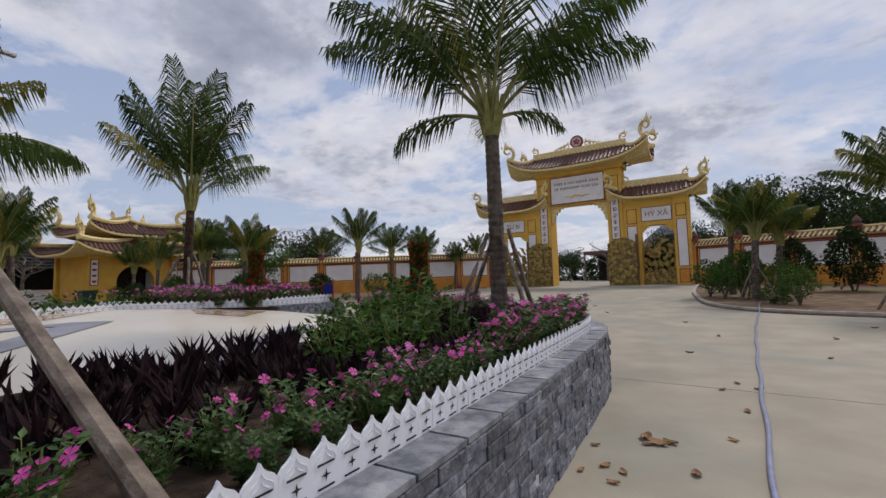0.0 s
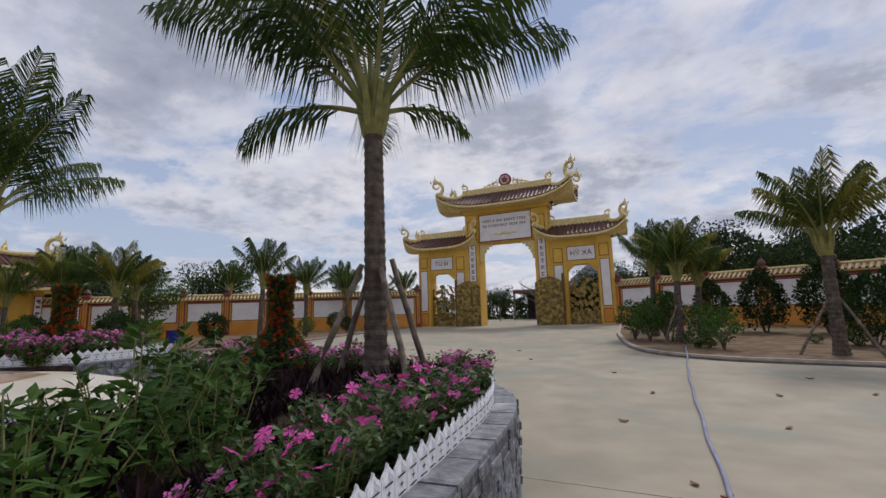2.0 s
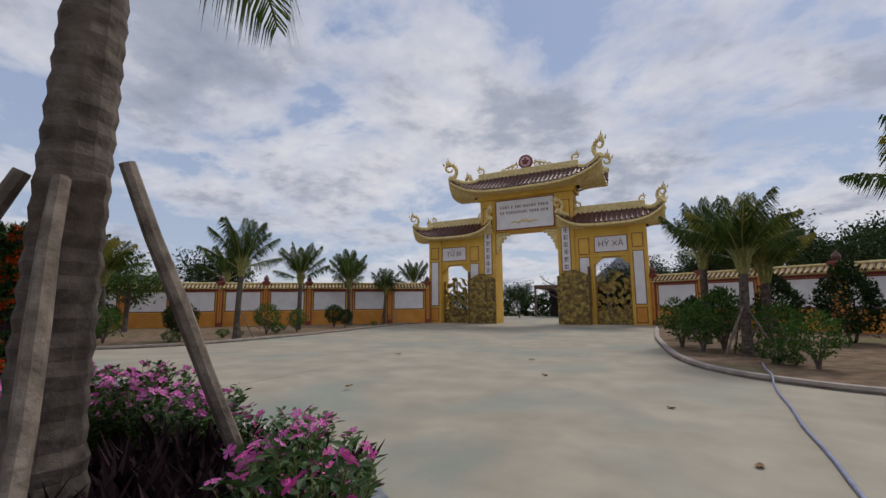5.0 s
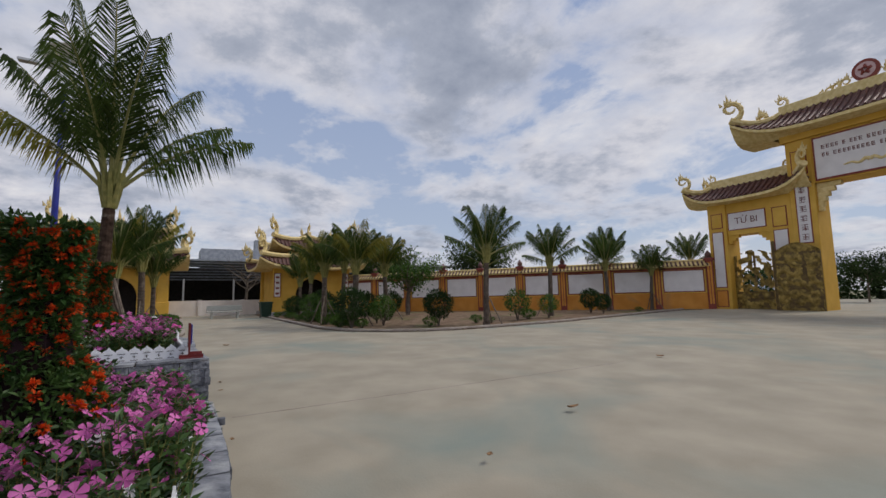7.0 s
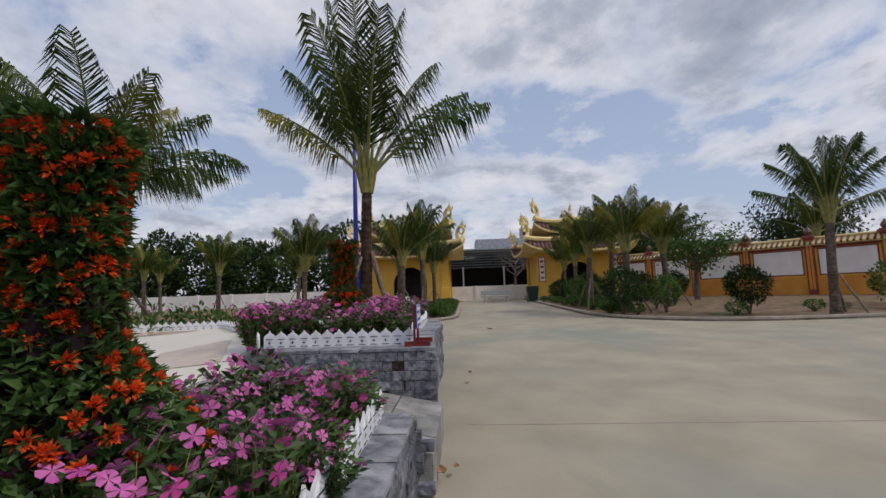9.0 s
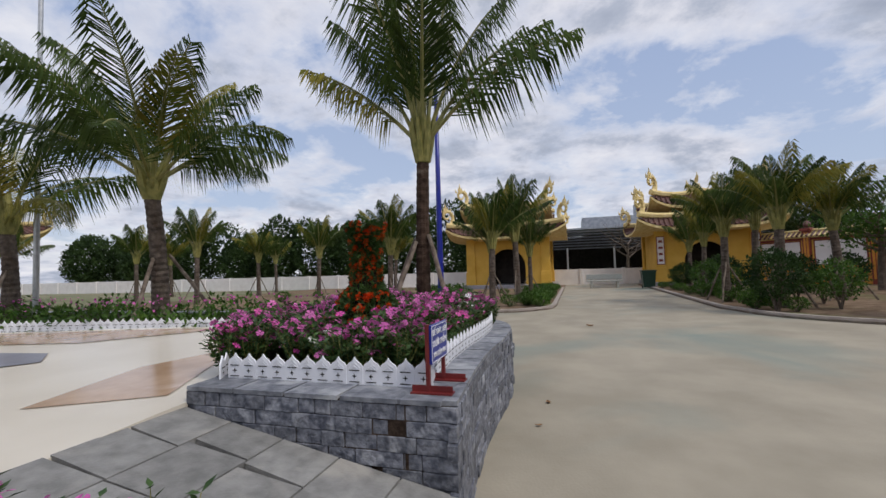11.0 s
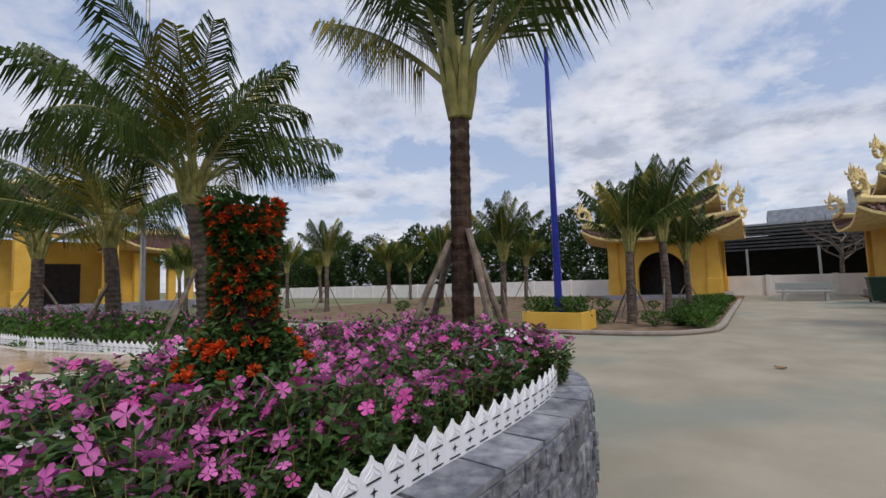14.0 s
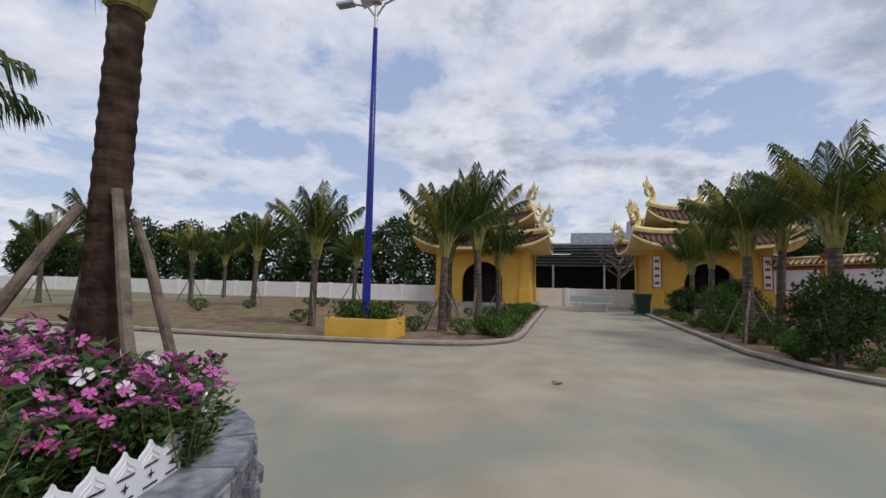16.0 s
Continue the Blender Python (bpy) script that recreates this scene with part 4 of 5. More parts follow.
part("door", box(-19.4, -15.8, HY - 3.9, HY - 3.8, 0.8, 3.9), M_DARK, hall, "dark wooden doors")
for x in (-22.2, -24.6, -26.0):
    part("wing_column", box(x - 0.28, x + 0.28, HY - 1.0, HY - 0.45, 0.8, 4.6, 0.02), M_YEL, hall)
part("wing_wall", box(-22.2, -20.6, HY - 1.6, HY - 1.3, 0.8, 4.9), M_YEL, hall)
temple_roof(hall, -24.8, HY - 3.5, 5.0, 6.6, 1.6, 4.3, 4.2, 0.9, 0.8)
temple_roof(hall, -17.8, HY - 1.5, 7.9, 9.6, 2.0, 4.2, 2.6, 0.9, 0.8)
mural = root("blue_mural_wall", label="blue painted wall with a pale statue before it", category="mural wall")
part("mural_panel", box(-13.9, -11.0, HY - 0.5, HY - 0.3, 0.8, 5.0), material("mural_blue", (0.02, 0.14, 0.36), (0.06, 0.3, 0.55), 1.0, 0.7, 0.05), mural)
bm = tube([(0, 0, 0), (0, 0, 0.9), (0, 0, 1.1), (0, 0, 2.2), (0, 0, 2.9), (0, 0, 3.1), (0, 0, 3.5), (0, 0, 3.7)], [0.7, 0.65, 0.4, 0.45, 0.3, 0.16, 0.22, 0.05], 12)
st = part("statue", bm, M_WHITE, None, smooth=True)
st.matrix_world = SITE @ pose(-13.6, HY + 0.6, 0.8)
tagged(st, "pale robed stone statue on a pedestal", "statue")

# beyond the gate
SITE = EAST
shop = root("roadside_shed", label="dark open roadside shed with brown roof beyond the gate", category="shed")
part("roof", box(-14, 3, 56, 64, 3.9, 4.3), M_TILE, shop)
# near-black back wall, painted as dark as the shaded inside of the shed
part("back", box(-14, 3, 64, 64.2, 0.4, 4), M_DARK, shop)
for k in range(7):
    part("post", box(-14 + 2.7 * k, -13.8 + 2.7 * k, 56.2, 56.4, 0.4, 4), M_BARK, shop)
cott = root("gabled_house", label="pale house with a grey gabled roof", category="house")
part("wall", box(-9, -1, 70, 78, 0.4, 5.2), M_WHITE, cott)
bm = bmesh.new()
v = [bm.verts.new(p) for p in ((-9.6, 69.5, 5.2), (-0.4, 69.5, 5.2), (-5, 69.5, 9.2), (-9.6, 78.5, 5.2), (-0.4, 78.5, 5.2), (-5, 78.5, 9.2))]
for q in ((0, 1, 2), (3, 5, 4), (0, 2, 5, 3), (1, 4, 5, 2), (0, 3, 4, 1)):
    bm.faces.new([v[i] for i in q])
part("roof", bm, M_SHED, cott)
pole = part("utility_pole", tube([(-9.3, 50, 0.3), (-9.3, 50, 8)], [0.14, 0.10], 8), M_BARK)
tagged(pole, "grey concrete utility pole beside the road", "utility pole")


# palms
def frond(parent, az, elev, length, droop, mat, width=0.66, n=None, tied=0.0):
    """One coconut frond: an arched stalk with two rows of hanging leaflets, as leaf and stalk."""
    ca, sa = math.cos(radians(az)), math.sin(radians(az))
    out = np.array([ca, sa, 0.0])
    side = np.array([-sa, ca, 0.0])
    pts, p = [], np.array([0.0, 0.0, 0.0]) + out * 0.06
    e = radians(elev)
    seg = 14
    for k in range(seg + 1):
        pts.append(p.copy())
        p = p + (out * math.cos(e) + np.array([0, 0, 1.0]) * math.sin(e)) * length / seg
        e -= droop / seg * (0.5 + 1.1 * k / seg)
    pts = np.array(pts)
    verts, faces = [], []
    n = n or int(12 + 17 * length)
    for i in range(n):
        t = 0.20 + 0.80 * i / (n - 1)
        f = t * seg
        k = min(int(f), seg - 1)
        b = pts[k] + (pts[k + 1] - pts[k]) * (f - k)
        d = unit(pts[k + 1] - pts[k])
        ln = width * (0.45 + 1.0 * math.sin(math.pi * min(1, 0.12 + t * 0.9)) ** 0.8) * random.uniform(0.85, 1.1)
        for s in (-1, 1):
            if random.random() < 0.04:
                continue
            w1 = unit(side * s * (0.8 - tied * 0.5) + d * (1.0 + tied) + np.array([0, 0, -0.05 - 0.5 * (1 - tied) * random.random()]))
            w2 = unit(w1 + np.array([0, 0, -1.7 - 1.3 * random.random()]) * (1 - tied * 0.7))
            nrm = unit(np.cross(w1, d)) * 0.0
            wd = d * 0.0155 + nrm
            m = b + w1 * ln * 0.5
            q = len(verts)
            verts += [b - wd * 0.8, b + wd * 0.8, m + wd * 1.15, m - wd * 1.15, m + w2 * ln * 0.55]
            faces += [(q, q + 1, q + 2, q + 3), (q + 3, q + 2, q + 4)]
    leaf = data_ob("frond", verts, faces, mat, parent)
    bm = tube([tuple(q) for q in pts], [0.034 * (1 - 0.85 * k / seg) + 0.004 for k in range(seg + 1)], 5)
    part("stalk", bm, M_RACHIS, leaf)
    return leaf


def palm(x, y, z, height, r, fronds, label, lean=(0, 0), props=(), yellow=0.12, width=0.66, bark=None):
    """Ringed trunk, leaf sheath, fronds and wooden props. fronds: azimuth, elevation, length, droop, tied."""
    p = root("coconut_palm", x, y, z, 0, label=label, category="palm tree")
    n = int(height / 0.05)
    pts, rad = [], []
    for k in range(n + 1):
        t = k / n
        pts.append((lean[0] * t * t, lean[1] * t * t, -0.1 + (height + 0.1) * t))
        rad.append(r * (1.0 + 0.35 * max(0, 1 - t * 6) - 0.18 * t) * (1.05 if k % 2 else 0.97) * random.uniform(0.985, 1.015))
    part("trunk", tube(pts, rad, 12), bark or M_TRUNK, p, "ringed grey-brown trunk")
    top = Vector((lean[0], lean[1], height))
    bm = bmesh.new()
    put_tube(bm, [top + Vector((0, 0, -0.05)), top + Vector((0, 0, 0.15)), top + Vector((0, 0, 0.45)), top + Vector((0, 0, 0.8))], [r * 0.85, r * 1.05, r * 0.75, r * 0.25], 10)
    for k in range(7):
        a = k * 2.4
        put_tube(bm, [top + Vector((0.6 * r * math.cos(a), 0.6 * r * math.sin(a), -0.03)), top + Vector((1.15 * r * math.cos(a), 1.15 * r * math.sin(a), 0.25)), top + Vector((1.7 * r * math.cos(a), 1.7 * r * math.sin(a), 0.6))], [0.055, 0.05, 0.03], 5)
    part("leaf_sheath", bm, M_SHEATH, p, "yellow-green leaf bases")
    for az, el, ln, dr, *tied in fronds:
        f = frond(p, az, el, ln, dr, M_FRONDY if random.random() < yellow else M_FROND, width * min(1.15, ln / 2.4), tied=tied[0] if tied else 0.0)
        f.location = top + Vector((0, 0, 0.25))
    for ax, ay, bx, by, hh, rr in props:
        v0, v1 = Vector((ax, ay, -0.05)), Vector((bx, by, hh))
        mid = [v0.lerp(v1, t) + Vector((random.uniform(-0.012, 0.012), random.uniform(-0.012, 0.012), 0)) for t in (0.2, 0.4, 0.6, 0.8)]
        part("support_pole", tube([v0, *mid, v1], [rr * 1.1, rr * 1.05, rr * 0.98, rr * 1.03, rr * 0.92, rr * 0.85], 8), M_STICK, p, "bare wooden support pole")
    return p


def spin(n, lo, hi, ln, dr, turn=0.0, tied=0.0):
    """A whorl of fronds from low outer ones to upright inner ones."""
    out = []
    for k in range(n):
        t = k / max(n - 1, 1)
        out.append((turn + k * 137.5, lo + (hi - lo) * t + random.uniform(-6, 6), ln * random.uniform(0.88, 1.1), dr * (1.1 - 0.5 * t) * random.uniform(0.8, 1.2), tied))
    return out


AV = 24.6
fa = [(AV + a, e, l, d) for a, e, l, d in ((180, 52, 3.1, 1.05), (178, 18, 1.7, 1.5), (168, 66, 3.1, 1.0), (150, 72, 3.0, 0.9), (115, 74, 3.0, 0.7), (62, 72, 3.0, 0.9),
      (32, 64, 3.0, 1.0), (4, 50, 2.7, 1.15), (-6, 62, 2.9, 1.1), (-28, 56, 2.6, 1.1), (-70, 70, 2.9, 0.9), (-118, 68, 2.9, 0.9), (-152, 56, 2.8, 1.1), (95, 36, 2.2, 1.2), (15, 22, 1.2, 1.3), (-95, 82, 3.1, 0.5), (190, 76, 3.0, 0.8))]
palm(-2.25, 6.15, TOP1, 2.93, 0.130, fa, "tall coconut palm with arching fronds, propped in the raised planter", (-0.05, 0.04),
     ((-0.75, 0.25, -0.12, 0.04, 1.25, 0.035), (-0.45, -0.6, -0.1, -0.12, 1.35, 0.036), (0.32, 0.70, 0.14, 0.12, 1.42, 0.036), (0.62, -0.3, 0.12, -0.08, 1.3, 0.034)), 0.1)
SITE = WEST
BV = 92
fb = [(BV + a, e, l, d) for a, e, l, d in ((180, 48, 2.3, 0.5), (0, 48, 2.6, 0.75), (8, 60, 2.5, 0.8), (175, 66, 2.6, 0.4), (150, 76, 3.0, 0.4), (30, 72, 2.9, 0.5), (90, 80, 3.3, 0.3),
      (-90, 80, 3.2, 0.4), (-70, 72, 2.8, 0.6), (-120, 74, 2.8, 0.5), (120, 70, 2.8, 0.5), (200, 84, 3.4, 0.2), (20, 84, 3.4, 0.25))]
palm(-12.30, 6.52, TOP2, 2.38, 0.112, fb, "tall coconut palm with upright fronds, propped in the raised planter", (0.02, 0.05),
     ((-0.3, -0.75, -0.06, -0.12, 1.2, 0.036), (0.15, 0.5, 0.05, 0.12, 1.25, 0.034), (0.65, -0.35, 0.12, -0.05, 1.15, 0.032), (-0.25, 0.42, -0.1, 0.08, 1.1, 0.03)), 0.06, bark=M_TRUNKB)
fc = spin(17, 34, 84, 2.75, 1.15, 40)
palm(-12.35, 1.4, TOP2, 2.15, 0.15, fc, "coconut palm with drooping yellowing fronds in the planter", (0.35, 0.2), ((0.8, 0.3, 0.15, 0.05, 1.2, 0.035), (-0.5, 0.8, -0.05, 0.14, 1.15, 0.035)), 0.35)
palm(-12.2, -2.4, TOP2, 1.75, 0.15, spin(13, 25, 84, 2.6, 0.9, 80), "coconut palm with dense green fronds in the planter", (0.1, 0), ((0.7, 0.4, 0.1, 0.05, 1.0, 0.03), (0.3, -0.7, 0.05, -0.1, 1.0, 0.03)), 0.1)
palm(-11.8, -6.8, TOP2, 1.75, 0.16, spin(12, 25, 80, 2.5, 0.9, 10), "coconut palm with dense green fronds in the planter", (0, 0), ((0.7, 0.4, 0.1, 0.05, 1.0, 0.03), (-0.6, 0.5, -0.1, 0.1, 1.0, 0.03)), 0.1)
SITE = EAST
palm(-3.12, 0.42, TOP1, 2.6, 0.15, [(a, 66, 1.7, 0.7) for a in (205, 225, 250, 275, 215, 290)], "propped coconut palm in the raised planter", (-0.2, -0.2), ((2.66, 0.30, 0.14, 0.22, 1.12, 0.036),), 0.1)
SITE = WEST

# young palms along the beds: one upright tuft and one spread, then copies
young = [palm(-17.65, 19.1, ground_z(-17.65, 19.1), 2.75, 0.13, spin(14, 60, 89, 2.15, 0.55, 30, 0.5) + [(70, 30, 1.8, 0.4), (250, 34, 1.9, 0.3)], "young coconut palm with upright fronds in the garden bed", (0.1, 0), ((0.8, 0.3, 0.1, 0.04, 1.3, 0.03), (-0.5, 0.7, -0.06, 0.1, 1.3, 0.03)), 0.06),
         palm(-23.6, 13.8, ground_z(-23.6, 13.8), 2.35, 0.14, spin(18, 50, 88, 2.0, 0.85, 0, 0.3), "young coconut palm with a full crown in the garden bed", (-0.1, 0.05), ((0.8, -0.4, 0.1, 0.0, 1.4, 0.03), (-0.6, -0.5, -0.06, -0.1, 1.3, 0.03), (0.1, 0.8, 0.0, 0.1, 1.3, 0.03)), 0.12),
         palm(-22.3, 1.6, 0.15, 2.2, 0.12, spin(15, 54, 88, 1.9, 0.55, 60, 0.4), "young coconut palm with upright fronds in the garden bed", (0, 0.05), ((0.6, 0.5, 0.1, 0.04, 1.2, 0.025), (-0.6, -0.3, -0.06, 0.0, 1.2, 0.025)), 0.1)]
spots = [(0, -19.6, 25.0, 1.0, 120), (0, -20.2, 30.6, 0.95, 200), (0, -18.6, 32.6, 0.8, 20), (1, -23.8, 17.2, 1.0, 90), (0, -26.2, 15.6, 1.0, 45), (1, -21.2, 14.5, 1.05, 200), (2, -30.0, 14.8, 1.0, 10), (2, -33.0, 14.9, 0.95, 70),
         (2, -22.6, 5.7, 1.05, 40), (2, -23.9, 6.5, 1.12, 150), (2, -26.4, 6.8, 0.9, 260), (2, -25.2, 5.2, 1.0, 300), (2, -29.0, -6.0, 1.1, 33), (1, -31.0, -12.0, 1.0, 77), (2, -27.0, -18.0, 1.1, 160), (1, -33.0, -22.0, 1.0, 210),
         (2, -24.0, -10.0, 1.1, 120), (1, -36.0, -4.0, 1.0, 310), (2, -22.5, -24.0, 1.0, 280), (1, -20.3, -18.0, 0.9, 15), (2, -38.0, -16.0, 1.1, 200),
         (1, 4.9, 16.05, 1.1, 100), (1, 1.65, 19.1, 0.92, 250), (0, 1.0, 22.5, 0.95, 40), (1, 2.6, 22.0, 0.9, 150), (1, 8.6, 15.0, 1.0, 60), (0, -30.0, 28.5, 1.1, 0), (0, -23.0, 34.0, 1.1, 50), (0, -19.0, 38.0, 1.0, 130)]
for kind_, x, y, s, a in spots:
    copy_thing(young[kind_], (EAST if x > 0 else WEST) @ pose(x, y, ground_z(x, y) + 0.02, 0, 0, a) @ Matrix.Diagonal((s, s, s * random.uniform(0.95, 1.05), 1)))


# bushes and trees
def leaf_ball(n, rx, ry, rz, shell=0.35):
    d = unit(rng.normal(size=(n, 3)))
    bump_ = np.array([0.86 + 0.28 * noise.noise(Vector(q * 2.6)) for q in d])[:, None]
    rr = (1 - shell * rng.random((n, 1)) ** 1.5) * bump_
    return d * rr * [rx, ry, rz], unit(d * 0.6 + rng.normal(size=(n, 3)) * 0.6 + [0, 0, 0.25])


def bush(name, label, n, r, h, size, mat, cone=0.0, stem=0.25):
    b = root(name, label=label, category="bush")
    pos, way = leaf_ball(n, r, r, h / 2)
    if cone:
        k = np.clip((pos[:, 2] + h / 2) / h, 0, 1)[:, None]
        pos[:, :2] *= 1.25 - cone * k
    pos = pos + [0, 0, stem + h / 2]
    leaf_mesh_ob("foliage", pos, way, size * rng.uniform(0.7, 1.3, n), size * 0.5, mat, b)
    bm = bmesh.new()
    for k in range(4):
        a = k * 1.7
        put_tube(bm, [(0, 0, -0.05), (0.1 * r * math.cos(a), 0.1 * r * math.sin(a), stem), (0.5 * r * math.cos(a), 0.5 * r * math.sin(a), stem + h * 0.5)], [0.035, 0.03, 0.012], 5)
    part("stem", bm, M_BARK, b)
    return b


round_b = bush("round_bush", "round clipped dark green bush in the garden bed", 2600, 0.72, 1.35, 0.10, M_BUSH)
loose_b = bush("loose_shrub", "loose light-green leafy shrub in the garden bed", 900, 0.7, 1.3, 0.12, M_SHRUB)
cone_b = bush("cone_bush", "tall dark conical clipped bush before the wall", 3000, 0.95, 2.3, 0.13, M_BUSH, 0.75, 0.1)
low_b = bush("low_shrub", "low leafy shrub on the dry garden earth", 420, 0.42, 0.5, 0.09, M_SHRUB, 0, 0.05)


def at(x, y, s=1.0, a=0.0, dz=0.03):
    return (EAST if x > -2.7 else WEST) @ pose(x, y, ground_z(x, y) + dz, 0, 0, a) @ Matrix.Diagonal((s, s, s, 1))


round_b.matrix_world = at(-18.67, 17.3)
loose_b.matrix_world = at(-18.7, 21.8)
cone_b.matrix_world = at(3.4, 24.5)
low_b.matrix_world = at(-22.6, 7.0)
for x, y, s in ((-23.0, 15.6, 1.0), (-19.6, 28.2, 0.9), (-28.5, 15.2, 1.1), (-20.0, 13.9, 1.1), (-31.4, 14.2, 0.9), (-18.5, 27.9, 0.7), (-26, 18.5, 1.0)):
    copy_thing(round_b, at(x, y, s, x * 50))
for x, y, s in ((-18.6, 23.8, 0.8), (-20.6, 15.6, 0.9), (2.6, 17.2, 0.8), (-24.6, 14.3, 0.8), (-27.3, 14.2, 1.0), (-34.5, 14.6, 0.8), (0.5, 24, 0.9), (-22.3, 16.0, 0.7), (0.2, 21.0, 1.0), (0.7, 19.9, 0.9), (1.3, 20.8, 1.2), (2.4, 19.5, 0.9)):
    copy_thing(loose_b, at(x, y, s, x * 70))
for x, y, s in ((5.2, 24.2, 1.15), (7.0, 23.2, 1.25), (1.8, 26.0, 0.8), (9.0, 21.9, 1.3), (0.9, 27.6, 0.7), (11.0, 20.3, 1.2), (6.5, 18.5, 0.9), (8.2, 17.4, 1.0)):
    copy_thing(cone_b, at(x, y, s, x * 90))
for k in range(46 + 52):
    if k >= 46:
        x, y = (random.uniform(-34, -21.5), random.uniform(6.9, 7.7)) if k % 3 else (random.uniform(-34, -18.8), random.uniform(13.4, 14.6))
    elif k < 26:
        x, y = random.uniform(-34, -20.6), random.uniform(5.0, 7.6)
        if k % 3 == 0:
            y = random.uniform(-6, 5)
    elif k < 36:
        x, y = random.uniform(-34, -19), random.uniform(13.5, 15.0)
    elif k < 41:
        x, y = random.uniform(-19, -17.6), random.uniform(16, 32)
    else:
        x, y = random.uniform(0.6, 8), random.uniform(17.6, 20)
    if not (-21.8 < x < -19.8 and 2.8 < y < 5.6):
        copy_thing(low_b, at(x, y, random.uniform(0.5, 1.1), k * 47))


def tree(name, label, h, r, n, size, mat, bare=False):
    t = root(name, label=label, category="tree")
    bm = bmesh.new()
    put_tube(bm, [(0, 0, -0.2), (0.05, 0, h * 0.25), (0.0, 0.08, h * 0.5)], [0.16, 0.12, 0.09], 8)
    tips = []
    for k in range(11):
        a, e = k * 2.4, random.uniform(0.4, 1.2)
        l = r * random.uniform(0.6, 1.0)
        b0 = Vector((0, 0.05, h * (0.3 + 0.025 * k)))
        b1 = b0 + Vector((math.cos(a) * l * 0.5, math.sin(a) * l * 0.5, l * 0.35 * e))
        b2 = b0 + Vector((math.cos(a + 0.2) * l, math.sin(a + 0.2) * l, l * 0.9 * e))
        put_tube(bm, [b0, b1, b2], [0.07, 0.045, 0.012], 5)
        tips += [b1, b2, (b1 + b2) / 2]
        if bare:
            for q in range(6):
                w = Vector((random.uniform(-1, 1), random.uniform(-1, 1), random.uniform(0.1, 1.2))) * r * 0.3
                put_tube(bm, [b1.lerp(b2, q / 6), b1.lerp(b2, q / 6) + w], [0.018, 0.006], 4)
    part("trunk", bm, M_BARK, t)
    if n:
        c = np.array([tuple(q) for q in tips])
        pick = c[rng.integers(0, len(c), n)]
        d = np.clip(rng.normal(size=(n, 3)), -1.7, 1.7) * r * 0.17
        leaf_mesh_ob("crown", pick + d, unit(rng.normal(size=(n, 3))), size * rng.uniform(0.7, 1.3, n), size * 0.5, mat, t)
    return t


tr = tree("leafy_tree", "spreading green leafy tree near the boundary wall", 4.6, 2.0, 2600, 0.2, M_SHRUB)
tr.matrix_world = at(-28.0, 20.6)
tb = tree("broad_tree", "dark broad-crowned tree beyond the boundary wall", 8.5, 3.6, 5200, 0.32, M_WOODS)
tb.matrix_world = at(4.6, 42.0)
for x, y, s in ((-2.6, 44.0, 0.62), (1.0, 47, 0.7), (9.5, 40, 0.75), (-33, 30.0, 0.75), (-13.5, 52, 0.5), (14, 44, 0.9), (-42, 24, 0.8)):
    copy_thing(tb, at(x, y, s, x * 31))
bt = tree("bare_tree", "bare pale tree with fine twigs", 6.0, 2.4, 0, 0.1, M_BUSH, True)
bt.matrix_world = at(-46.0, 13.2)
copy_thing(bt, pose(-10.6, 54, 0.5, 0, 0, 50) @ Matrix.Diagonal((1.1, 1.1, 1.1, 1)))

# woods and hedges far off
def woods(name, label, spots_, n, size):
    pos, way = [], []
    for x, y, r, h in spots_:
        p_, w_ = leaf_ball(n, r, r, h / 2, 0.25)
        pos.append(p_ + [x, y, h / 2])
        way.append(w_)
    pos, way = np.concatenate(pos), np.concatenate(way)
    ob = leaf_mesh_ob(name, pos, way, size * rng.uniform(0.6, 1.4, len(pos)), size * 0.6, M_WOODS)
    return tagged(ob, label, "trees", kind="stuff")


woods("woodland", "dark green woodland behind the white wall", [(-52 + random.uniform(-5, 4), -62 + 2.35 * k, random.uniform(2.6, 4.0), random.uniform(6.4, 9.2)) for k in range(27)], 2300, 0.42)
SITE = EAST
woods("woodland", "low dark trees on the rise beyond the east wall", [(6 + 3.6 * k, 74 - 1.3 * k, random.uniform(4, 6), random.uniform(8, 11.5) + 0.12 * k) for k in range(18)], 900, 0.9)
woods("hedge", "dark hedge and scrub along the road beyond the gate", [(-46 + 3.2 * k, 66 + random.uniform(-3, 3), 3, random.uniform(3, 4.6)) for k in range(18)], 700, 0.5)

# lamp post in its yellow box
SITE = WEST
lamp = root("solar_street_lamp", -20.45, 4.3, 0.15, label="tall blue solar street lamp with panel and two arms", category="street lamp")
part("pole", tube([(0, 0, 0), (0, 0, 0.5), (0, 0, 4), (0, 0, 8.2)], [0.12, 0.11, 0.09, 0.06], 12), M_BLUE, lamp, smooth=True)
part("top_pole", tube([(0, 0, 8.2), (0, 0, 9.0)], [0.045, 0.04], 8), M_STEEL, lamp)
for s in (-1, 1):
    arm = part("arm", tube([(0, 0, 8.5), (0, s * 0.25, 8.85), (0, s * 0.7, 9.0)], 0.03, 6), M_STEEL, lamp)
    part("lamp_head", box(-0.12, 0.12, min(s * 0.65, s * 1.15), max(s * 0.65, s * 1.15), 8.96, 9.06, 0.02), M_STEEL, arm)
sp = part("solar_panel", box(-0.5, 0.5, -0.65, 0.65, -0.025, 0.025), M_PANEL, lamp, "white-backed solar panel")
sp.matrix_basis = pose(0, 0.05, 9.5, 24, -22, 0)
part("battery_box", box(-0.12, 0.12, -0.12, 0.12, 8.9, 9.3, 0.02), M_STEEL, lamp)
tub = root("yellow_planter_box", -20.7, 4.2, 0.15, label="low yellow concrete planter box round the lamp post", category="planter")
